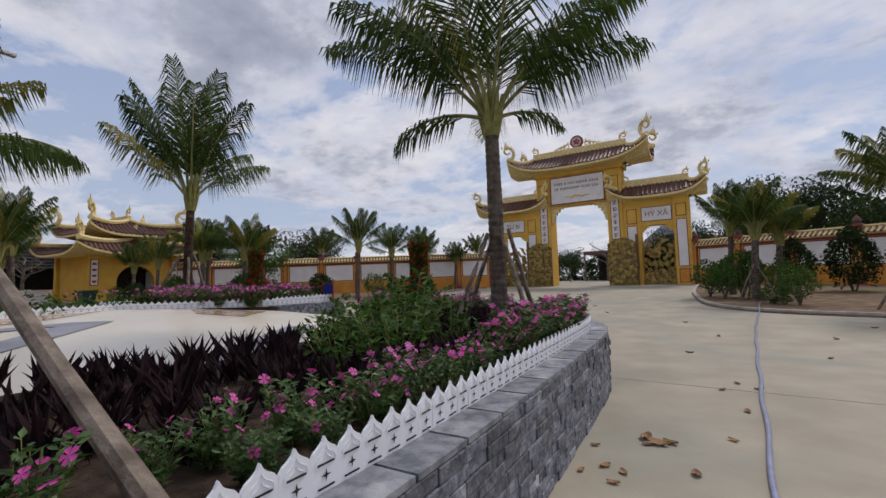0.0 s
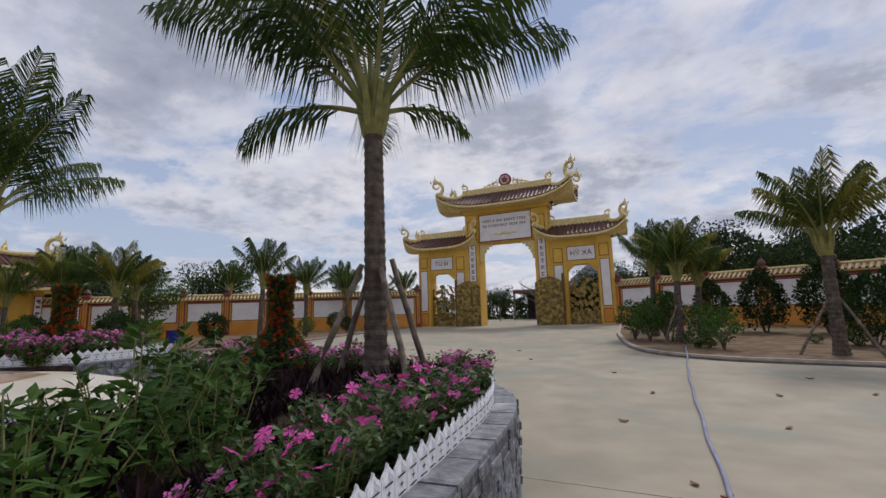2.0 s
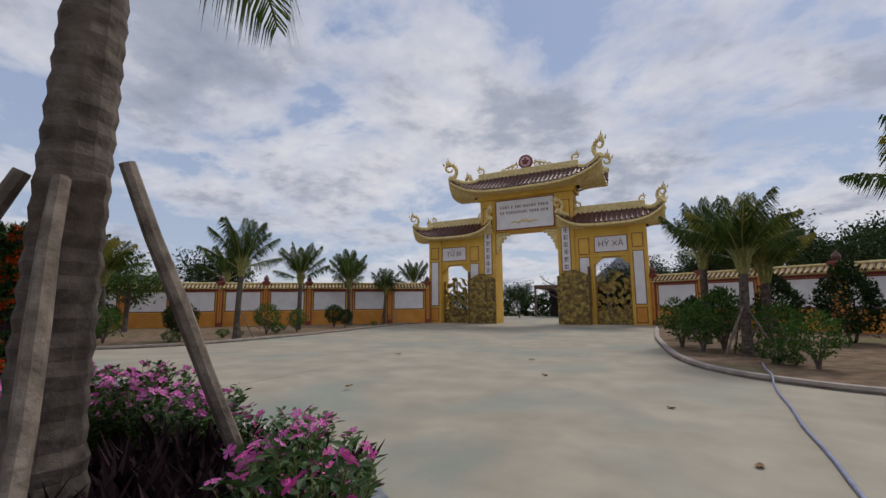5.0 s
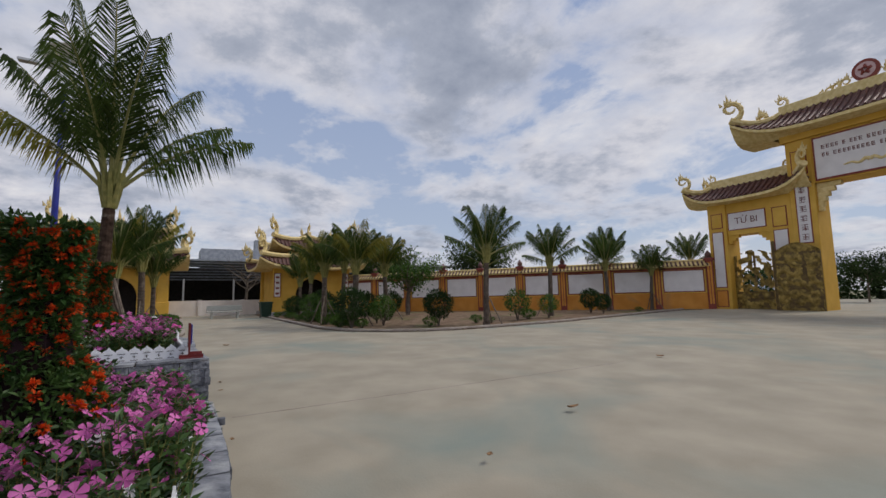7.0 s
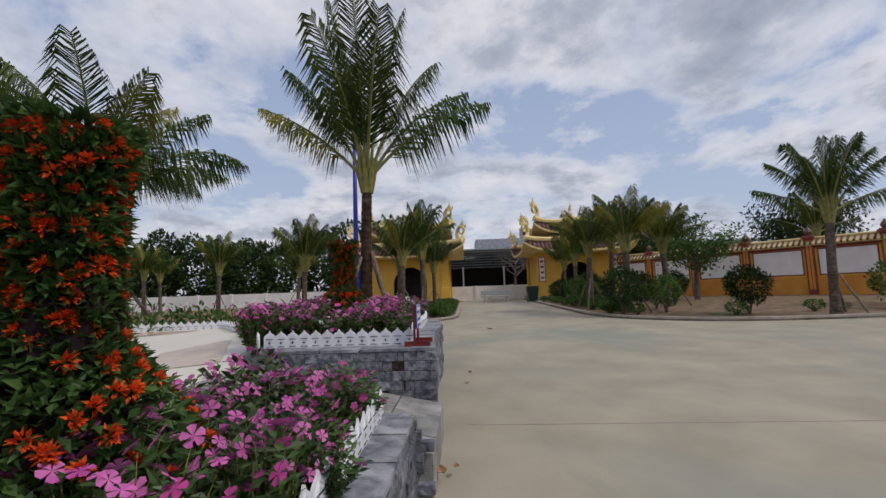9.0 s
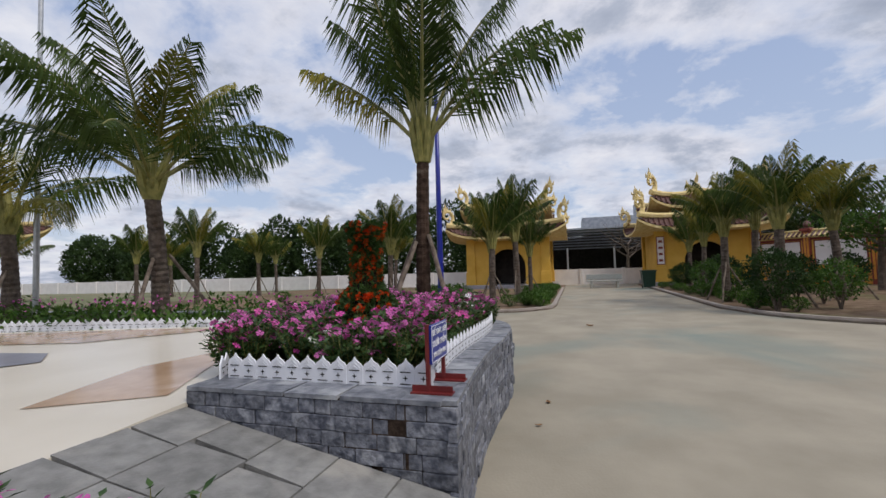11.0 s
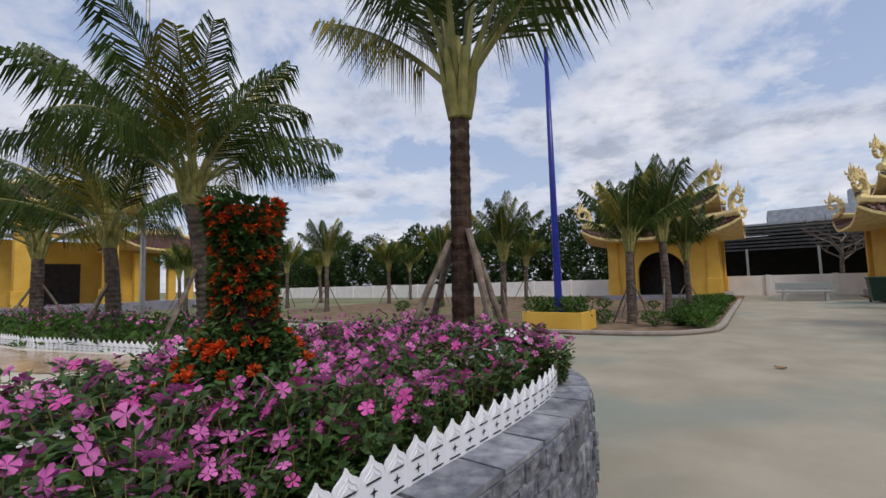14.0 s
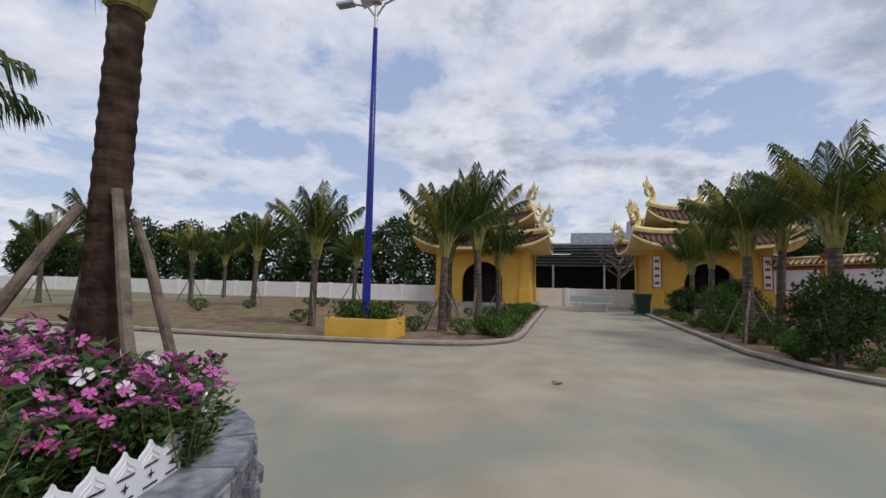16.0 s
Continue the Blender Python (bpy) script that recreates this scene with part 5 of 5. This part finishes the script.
bm = bmesh.new()
for q in ((-0.6, 0.6, -0.85, -0.75), (-0.6, 0.6, 0.75, 0.85), (-0.6, -0.5, -0.75, 0.75), (0.5, 0.6, -0.75, 0.75)):
    put_box(bm, *q, -0.05, 0.6, 0.01)
part("sides", bm, M_YEL, tub)
part("soil", box(-0.5, 0.5, -0.75, 0.75, 0, 0.5), M_SOIL, tub)
n = 1100
pos = np.stack([rng.uniform(-0.55, 0.55, n), rng.uniform(-0.8, 0.8, n), 0.5 + 0.45 * rng.random(n)], 1)
leaf_mesh_ob("greenery", pos, unit(rng.normal(size=(n, 3)) + [0, 0, 0.6]), 0.13, 0.06, M_SHRUB, tub, "leafy green planting")
flag = part("flagpole", tube([(-12.9, -2.9, 0.7), (-12.9, -2.9, 9.5)], [0.06, 0.045], 10), M_STEEL)
tagged(flag, "tall steel flagpole in the planter", "flagpole")

# bench and bin
bench = root("park_bench", -36.0, 10.6, 0.2, label="grey terrazzo bench in front of the white wall", category="bench")
part("seat", box(-0.25, 0.25, -1.1, 1.1, 0.42, 0.5, 0.015), M_BENCH, bench)
part("backrest", box(-0.30, -0.24, -1.1, 1.1, 0.55, 0.88, 0.015), M_BENCH, bench)
for y in (-0.8, 0.8):
    part("leg", box(-0.28, 0.22, y - 0.06, y + 0.06, -0.02, 0.42, 0.01), M_BENCH, bench)
    part("back_post", box(-0.30, -0.24, y - 0.05, y + 0.05, 0.5, 0.56), M_BENCH, bench)
binn = root("litter_bin", -34.6, 13.0, ground_z(-34.6, 13.0), label="dark green plastic wheeled bin beside the kerb", category="bin")
bm = bmesh.new()
bmesh.ops.create_cone(bm, cap_ends=True, segments=4, radius1=0.42, radius2=0.55, depth=0.95, matrix=pose(0, 0, 0.53, 0, 0, 45))
part("body", bm, M_BIN, binn)
part("lid", box(-0.42, 0.42, -0.42, 0.42, 1.0, 1.08, 0.02), M_BIN, binn)
for y in (-0.3, 0.3):
    bm = bmesh.new()
    bmesh.ops.create_cone(bm, cap_ends=True, segments=14, radius1=0.1, radius2=0.1, depth=0.06, matrix=pose(-0.28, y, 0.08, 90))
    part("wheel", bm, M_BLACK, binn)

# notice on the ramp corner
SITE = NEAR
sign = root("notice_sign", -8.835, 7.61, TOP2 + 0.001, 180, label="small blue notice with white letters on red iron feet", category="sign")
part("plate", box(-0.16, 0.16, -0.008, 0.008, 0.165, 0.395, 0.003), M_SIGNB, sign)
bm = bmesh.new()
for q in ((-0.152, 0.152, 0.172, 0.175), (-0.152, 0.152, 0.385, 0.388), (-0.155, -0.152, 0.172, 0.388), (0.152, 0.155, 0.172, 0.388)):
    put_box(bm, q[0], q[1], -0.011, -0.008, q[2], q[3])
part("border", bm, M_TEXTW, sign, "thin white border")
for z, words, sz in ((0.345, "ĐỂ GIÀY, DÉP", 0.047), (0.278, "DƯỚI THỀM", 0.050), (0.212, "XIN CẢM ƠN!", 0.042)):
    text_part("lettering", words, sz, M_TEXTW, sign, pose(0, -0.0105, z, 90), "white capital letters", 0.0015)
for x in (-0.155, 0.155):
    part("upright", box(x - 0.013, x + 0.013, 0.008, 0.030, 0, 0.40), M_SIGNR, sign)
    part("foot", put_box(box(x - 0.04, x + 0.04, -0.13, 0.12, 0, 0.010), x - 0.006, x, -0.13, 0.12, 0.0, 0.045), M_SIGNR, sign)

# hose and fallen leaves
SITE = EAST
hp = smooth_line([(0.62, -6), (0.74, -1), (0.78, 2.0), (0.83, 3.9), (0.91, 5.9), (1.02, 8.6), (1.20, 12.0), (1.40, 14.6), (1.47, 15.4), (1.6, 17.0)], 8)
hose = part("garden_hose", tube([(x + 0.012 * math.sin(y * 3), y, ground_z(x, y) + 0.02 + (0.13 if y > 15.25 else 0)) for x, y in hp], 0.019, 8), M_HOSE, smooth=True)
tagged(hose, "blue-grey garden hose lying along the drive", "hose")


def dry_leaf(s):
    v, f = [], []
    for i in range(7):
        t = i / 6
        w = 0.32 * s * math.sin(math.pi * min(0.98, t * 0.9 + 0.06))
        z = 0.03 * s * math.cos(t * 5) + 0.04 * s + 0.22 * s * (t - 0.5) ** 2
        v += [(s * (t - 0.5), -w, z + 0.10 * s), (s * (t - 0.5), 0, z), (s * (t - 0.5), w, z + 0.13 * s)]
    for i in range(6):
        k = 3 * i
        f += [(k, k + 1, k + 4, k + 3), (k + 1, k + 2, k + 5, k + 4)]
    return data_ob("fallen_leaf", v, f, M_DRY)


first = tagged(dry_leaf(0.085), "curled dry brown leaf fallen on the concrete", "leaf", group="fallen leaves")
first.matrix_world = at(0.05, 3.9, 1.0, 20, 0.0)
lspots = [(0.12, 3.95, 1.6), (0.02, 4.05, 1.4), (0.2, 4.02, 1.2), (-0.15, 3.35, 0.9), (-0.02, 3.3, 0.8), (-0.3, 3.7, 0.7), (0.4, 3.5, 1.0), (-0.05, 3.12, 0.8), (-0.28, 3.2, 0.7), (0.62, 4.3, 0.8), (0.55, 6.0, 0.9), (0.7, 6.4, 0.9), (0.9, 6.2, 1.0), (0.75, 5.2, 0.9),
          (0.1, 8.4, 1.2), (0.5, 10.4, 1.2), (-0.2, 12.5, 1.2), (1.9, 8.6, 1.0), (2.3, 10.6, 1.2), (-7.62, 8.1, 1.1), (-7.5, 8.0, 0.8), (-7.7, 8.2, 0.7), (-6.6, 12.0, 1.5), (-2.5, 14.5, 1.4), (-8.2, 16.5, 1.4), (-6, 10.2, 0.9), (-11.0, 8.35, 0.8), (-10.3, 8.3, 0.6), (-4.5, 17, 1.4), (-17.2, 9.0, 1.5), (3.2, 12.4, 1.2), (3.6, 11.0, 1.2)]
for k, (x, y, s) in enumerate(lspots):
    copy_thing(first, at(x, y, s * 1.25, k * 77.0, 0.002))


# planting in the raised beds
def vinca(seed, stems, r, h, flowers, petal, white=False):
    rs = np.random.default_rng(seed)
    lp, lw, fp = [], [], []
    bm = bmesh.new()
    for k in range(stems):
        a, o = rs.uniform(0, 6.28), r * math.sqrt(rs.random())
        tip = np.array([math.cos(a) * o, math.sin(a) * o, h * rs.uniform(0.5, 1.12)])
        b0 = tip * [0.25, 0.25, 0]
        put_tube(bm, [tuple(b0), tuple((b0 + tip) / 2 + [0.02, 0.01, 0]), tuple(tip)], [0.004, 0.0035, 0.002], 3)
        nl = 9
        for q in range(nl):
            t = 0.2 + 0.8 * q / (nl - 1)
            c = b0 + (tip - b0) * t
            for s in (0, math.pi):
                b = a + q * 1.57 + s + rs.uniform(-0.3, 0.3)
                lp.append(c)
                lw.append(np.array([math.cos(b), math.sin(b), rs.uniform(0.05, 0.75)]))
        if k < flowers:
            fp.append(tip)
    lp, lw = np.array(lp), unit(np.array(lw))
    ob = leaf_mesh_ob("vinca_plant", lp, lw, 0.070 * rs.uniform(0.7, 1.25, len(lp)), 0.033, M_LEAF, None, "", 0.12)
    me = bpy.data.meshes.new("stem")
    bm.to_mesh(me)
    bm.free()
    me.materials.append(M_SHEATH)
    st_ = new("stem", me)
    st_.parent = ob
    v, f = [], []
    for c in fp:
        d = unit(np.array([rs.uniform(-1.2, 1.2), rs.uniform(-1.2, 1.2), 1.0]))
        u = unit(np.cross(d, [0.3, 0.9, 0.1]))
        w = np.cross(d, u)
        R = 0.036 * rs.uniform(0.85, 1.2)
        c = c + d * 0.028
        for k in range(5):
            a = k * 1.2566 + rs.uniform(-0.1, 0.1)
            def at_(rad, ang, lift):
                return c + (u * math.cos(a + ang) + w * math.sin(a + ang)) * rad + d * lift
            q = len(v)
            v += [c, at_(R * 0.62, -0.50, 0.002), at_(R * 1.0, -0.42, 0.0), at_(R * 1.08, 0.05, -0.002), at_(R * 0.98, 0.45, 0.001), at_(R * 0.6, 0.5, 0.003)]
            f += [(q, q + 1, q + 2, q + 3), (q, q + 3, q + 4, q + 5)]
    if v:
        data_ob("blossoms", v, f, petal, ob, "pink five-petalled blossoms" if not white else "white five-petalled blossoms")
    return ob


kinds = [vinca(1, 32, 0.25, 0.43, 13, M_PINK), vinca(2, 34, 0.26, 0.46, 19, M_MAG), vinca(3, 30, 0.24, 0.41, 8, M_PINK), vinca(4, 32, 0.25, 0.44, 18, M_MAG), vinca(5, 24, 0.22, 0.40, 7, M_WPET, True), vinca(6, 30, 0.24, 0.42, 4, M_PINK)]
V_LAB = "leafy vinca plant with pink blossoms in the raised planter"
used = set()


def set_vinca(k, x, y, s):
    z = (TOP1 if SITE is EAST else TOP2) - 0.03
    m = SITE @ pose(x, y, z, random.uniform(-6, 6), random.uniform(-6, 6), random.uniform(0, 360)) @ Matrix.Diagonal((s, s, s * random.uniform(0.9, 1.1), 1))
    if k in used:
        ob = copy_thing(kinds[k], m)
    else:
        used.add(k)
        ob = kinds[k]
        ob.matrix_world = m
    tagged(ob, V_LAB if k != 4 else "leafy vinca plant with white blossoms in the raised planter", "flowering plant", "vinca bed")


def choose(light):
    r_ = random.random()
    if r_ < 0.05:
        return 4
    return random.choice((0, 2, 5, 5, 0, 1) if not light else (1, 3, 1, 3, 0, 2))


for off, step in ((0.27, 0.30), (0.42, 0.27), (0.66, 0.30), (0.92, 0.36)):
    for x, y, a in walk_line(offset_line(OUT1, off), step):
        if math.hypot(x + 0.5, y - 0.74) < 0.3:
            continue
        if (off > 0.5 and math.hypot(x + 2.1, y - 6.0) < 1.25) or (off > 0.3 and math.hypot(x + 2.0, y - 6.5) < 0.55):
            continue
        if (off < 0.3 and y < 6.0) or (off > 0.8 and y < 4.5):
            continue
        if y > -0.6 and not (math.hypot(x + 2.3, y - 6.1) < 0.3):
            set_vinca(choose(x < -1.6), x + random.uniform(-0.06, 0.06), y + random.uniform(-0.06, 0.06), random.uniform(0.85, 1.15) * (0.72 if y < 3.4 else 0.8 if off < 0.3 else 1.0))
SITE = NEAR
for x, y, a in walk_line(offset_line(smooth_line([(-9.3, 7.8), (-11.0, 7.78), (-11.8, 7.62), (-12.4, 7.28), (-12.18, 6.75), (-12.9, 6.0)], 6), 0.50), 0.26):
    set_vinca(choose(True), x, y, random.uniform(0.8, 1.0) * (1.15 if x < -11.6 else 1.0))
    if x < -11.3:
        set_vinca(choose(True), x + 0.05, y - 0.22, random.uniform(0.9, 1.1))
for k in range(190):
    x, y = random.uniform(-12.4, -8.95), random.uniform(5.2, 7.25)
    if y - 5.95 < (x + 8.55) * 0.45 or math.hypot(x + 12.30, y - 6.52) < 0.3 or math.hypot(x + 10.0, y - 6.53) < 0.34 or (x < -12.0 and y > 7.0) or math.hypot(x + 8.84, y - 7.6) < 0.42:
        continue
    set_vinca(choose(True), x, y, random.uniform(0.8, 1.1))
SITE = EAST


def sword_clump(n, h):
    pos = np.zeros((n, 3)) + rng.normal(size=(n, 3)) * [0.05, 0.05, 0.0]
    a = rng.uniform(0, 6.28, n)
    way = unit(np.stack([np.cos(a) * 0.55, np.sin(a) * 0.55, rng.uniform(0.5, 1.3, n)], 1))
    return leaf_mesh_ob("purple_sword_plant", pos, way, h * rng.uniform(0.7, 1.1, n), 0.05, M_DARKLEAF, None, "", 0.3)


sw = [sword_clump(26, 0.36), sword_clump(20, 0.30)]
spot_sw = []
for k in range(900):
    x, y = random.uniform(-3.4, -1.15), random.uniform(-0.2, 6.5)
    if len(spot_sw) < 115 and y < 6.35 - 0.3 * (x + 1.2) and all(math.hypot(x - p, y - q) > 0.22 for p, q in spot_sw) and x > -3.4 + 0.0 * y and math.hypot(x + 2.3, y - 6.1) > 0.25:
        spot_sw.append((x, y))
for k in range(300):
    x, y = random.uniform(-4.0, -2.6), random.uniform(5.3, 6.3)
    if len(spot_sw) < 140 and all(math.hypot(x - p, y - q) > 0.22 for p, q in spot_sw):
        spot_sw.append((x, y))
for k in range(400):
    x, y = random.uniform(-2.7, -1.25), random.uniform(6.0, 6.95)
    if len(spot_sw) < 175 and math.hypot(x + 2.0, y - 6.42) < 0.68 and all(math.hypot(x - p, y - q) > 0.15 for p, q in spot_sw) and math.hypot(x + 2.25, y - 6.15) > 0.2:
        spot_sw.append((x, y))
for k, (x, y) in enumerate(spot_sw):
    m = pose(x, y, TOP1 - 0.03, 0, 0, k * 67) @ Matrix.Diagonal((*[random.uniform(0.8, 1.15)] * 3, 1))
    if k < 2:
        ob = sw[k]
        ob.matrix_world = m
    else:
        ob = copy_thing(sw[k % 2], m)
    tagged(ob, "dark purple sword-leaved plant in the raised planter", "plant", "dark edging plants")

def broad_shrub(h, stems):
    """Upright leafy stems of uneven height with large drooping leaves."""
    b = root("broad_leaved_shrub", label="bright green broad-leaved shrub in the raised planter", category="shrub")
    pos, way, size = [], [], []
    for k in range(stems):
        a, o = k * 2.4, 0.05 + 0.26 * math.sqrt(k / stems)
        hh = h * random.uniform(0.55, 1.0) * (1.15 - 0.9 * o)
        tip = np.array([math.cos(a) * o * 1.5, math.sin(a) * o * 1.5, hh])
        base = np.array([math.cos(a) * o * 0.5, math.sin(a) * o * 0.5, 0.0])
        part("stem", tube([tuple(base), tuple((base + tip) / 2 + [0.02, 0.0, 0.0]), tuple(tip)], [0.008, 0.006, 0.003], 5), M_RACHIS, b)
        for q in range(int(hh / 0.026)):
            t = 0.18 + 0.82 * random.random()
            c = a + q * 2.4
            pos.append(base + (tip - base) * t)
            way.append([math.cos(c), math.sin(c), random.uniform(-0.35, 0.7) + 0.5 * (t > 0.9)])
            size.append((0.15 - 0.05 * t) * random.uniform(0.75, 1.2))
    size = np.array(size)
    leaf_mesh_ob("foliage", np.array(pos), unit(np.array(way)), size, size * 0.42, M_SHRUB, b, "", 0.15)
    return b


shrubs = [broad_shrub(0.62, 17), broad_shrub(0.85, 13)]
for k, (x, y, s) in enumerate(((-1.75, 2.95, 0.95), (-2.05, 3.55, 1.0), (-1.95, 2.6, 0.8), (-2.45, 4.15, 0.95), (-2.3, 3.0, 0.9), (-2.75, 4.6, 1.0), (-2.85, 3.5, 0.85), (-1.6, 3.6, 0.7))):
    m = pose(x, y, TOP1 - 0.03, 0, 0, x * 200) @ Matrix.Diagonal((s, s, s, 1))
    if k < 2:
        shrubs[k].matrix_world = m
    else:
        copy_thing(shrubs[k % 2], m)


def ixora(x, y, z, h, r, label):
    p = root("ixora_column", x, y, z - 0.04, label=label, category="flowering shrub")
    bm = bmesh.new()
    bmesh.ops.create_cone(bm, cap_ends=True, segments=24, radius1=0.24, radius2=0.36, depth=0.17, matrix=pose(0, 0, 0.085))
    part("pot", bm, M_POT, p, "terracotta bowl")
    n = 7600
    t = rng.random(n) ** 0.8
    prof = np.where(t < 0.46, r * (1.0 - 0.71 * (t / 0.46) ** 1.3), r * 0.29 + r * 0.10 * np.maximum(t - 0.8, 0) * 5)
    prof = prof * np.where(t < 0.06, 0.75, 1.0)
    a = rng.uniform(0, 6.283, n)
    k = (1 - 0.3 * rng.random(n) ** 2) * prof
    pos = np.stack([np.cos(a) * k, np.sin(a) * k, 0.15 + t * (h - 0.15)], 1)
    way = unit(np.stack([np.cos(a), np.sin(a), np.full(n, 0.3)], 1) * 0.7 + rng.normal(size=(n, 3)) * 0.5)
    leaf_mesh_ob("foliage", pos, way, 0.06 * rng.uniform(0.7, 1.2, n), 0.028, M_LEAF, p)
    v = []
    fp, fw = [], []
    for q in range(230):
        tt = rng.random() ** 0.75
        rr = (r * (1.0 - 0.71 * (tt / 0.46) ** 1.3) if tt < 0.46 else r * (0.29 + 0.5 * max(tt - 0.8, 0))) * 1.04
        aa = rng.uniform(0, 6.283)
        c = np.array([math.cos(aa) * rr, math.sin(aa) * rr, 0.16 + tt * (h - 0.16)])
        o = np.array([math.cos(aa), math.sin(aa), 0.35])
        for s in range(32):
            d = unit(o * 0.8 + rng.normal(size=3) * 0.75)
            fp.append(c + d * 0.012)
            fw.append(d)
    leaf_mesh_ob("blossoms", np.array(fp), np.array(fw), 0.026, 0.013, M_IXO, p, "orange-red flower clusters")
    part("stem", tube([(0, 0, 0.1), (0, 0, h * 0.95)], [r * 0.5, r * 0.22], 8), M_DARKLEAF, p)
    return p


SITE = EAST
ixora(-4.08, 6.60, TOP1, 1.40, 0.46, "clipped ixora column covered with orange-red blossoms in a bowl")
ixora(-8.28, 6.08, TOP2, 1.22, 0.44, "clipped ixora column covered with orange-red blossoms in a terracotta bowl")

# lower planting round the far bed
SITE = WEST
n = 5200
px = rng.uniform(-13.3, -10.3, n)
py = rng.uniform(-11, 5.2, n)
keep = px < -10.3 - np.clip(py, 0, 4) * 0.22
pos = np.stack([px, py, TOP2 - 0.02 + 0.42 * rng.random(n) ** 1.3 * (0.6 + 0.4 * np.sin(px * 3) * np.sin(py * 2.3))], 1)[keep]
tagged(leaf_mesh_ob("bed_foliage", pos, unit(rng.normal(size=pos.shape) + [0, 0, 0.5]), 0.12, 0.055, M_SHRUB), "mixed green planting in the far bed", "plants", kind="stuff")
n = 420
px, py = rng.uniform(-13.2, -10.5, n), rng.uniform(-11, 5.0, n)
pos = np.stack([px, py, TOP2 + 0.25 + 0.16 * rng.random(n)], 1)[px < -10.4 - np.clip(py, 0, 4) * 0.22]
tagged(leaf_mesh_ob("bed_blossoms", pos, unit(rng.normal(size=pos.shape) + [0, 0, 0.5]), 0.05, 0.05, M_MAG), "scattered pink blossoms in the far bed", "flowers", kind="stuff")
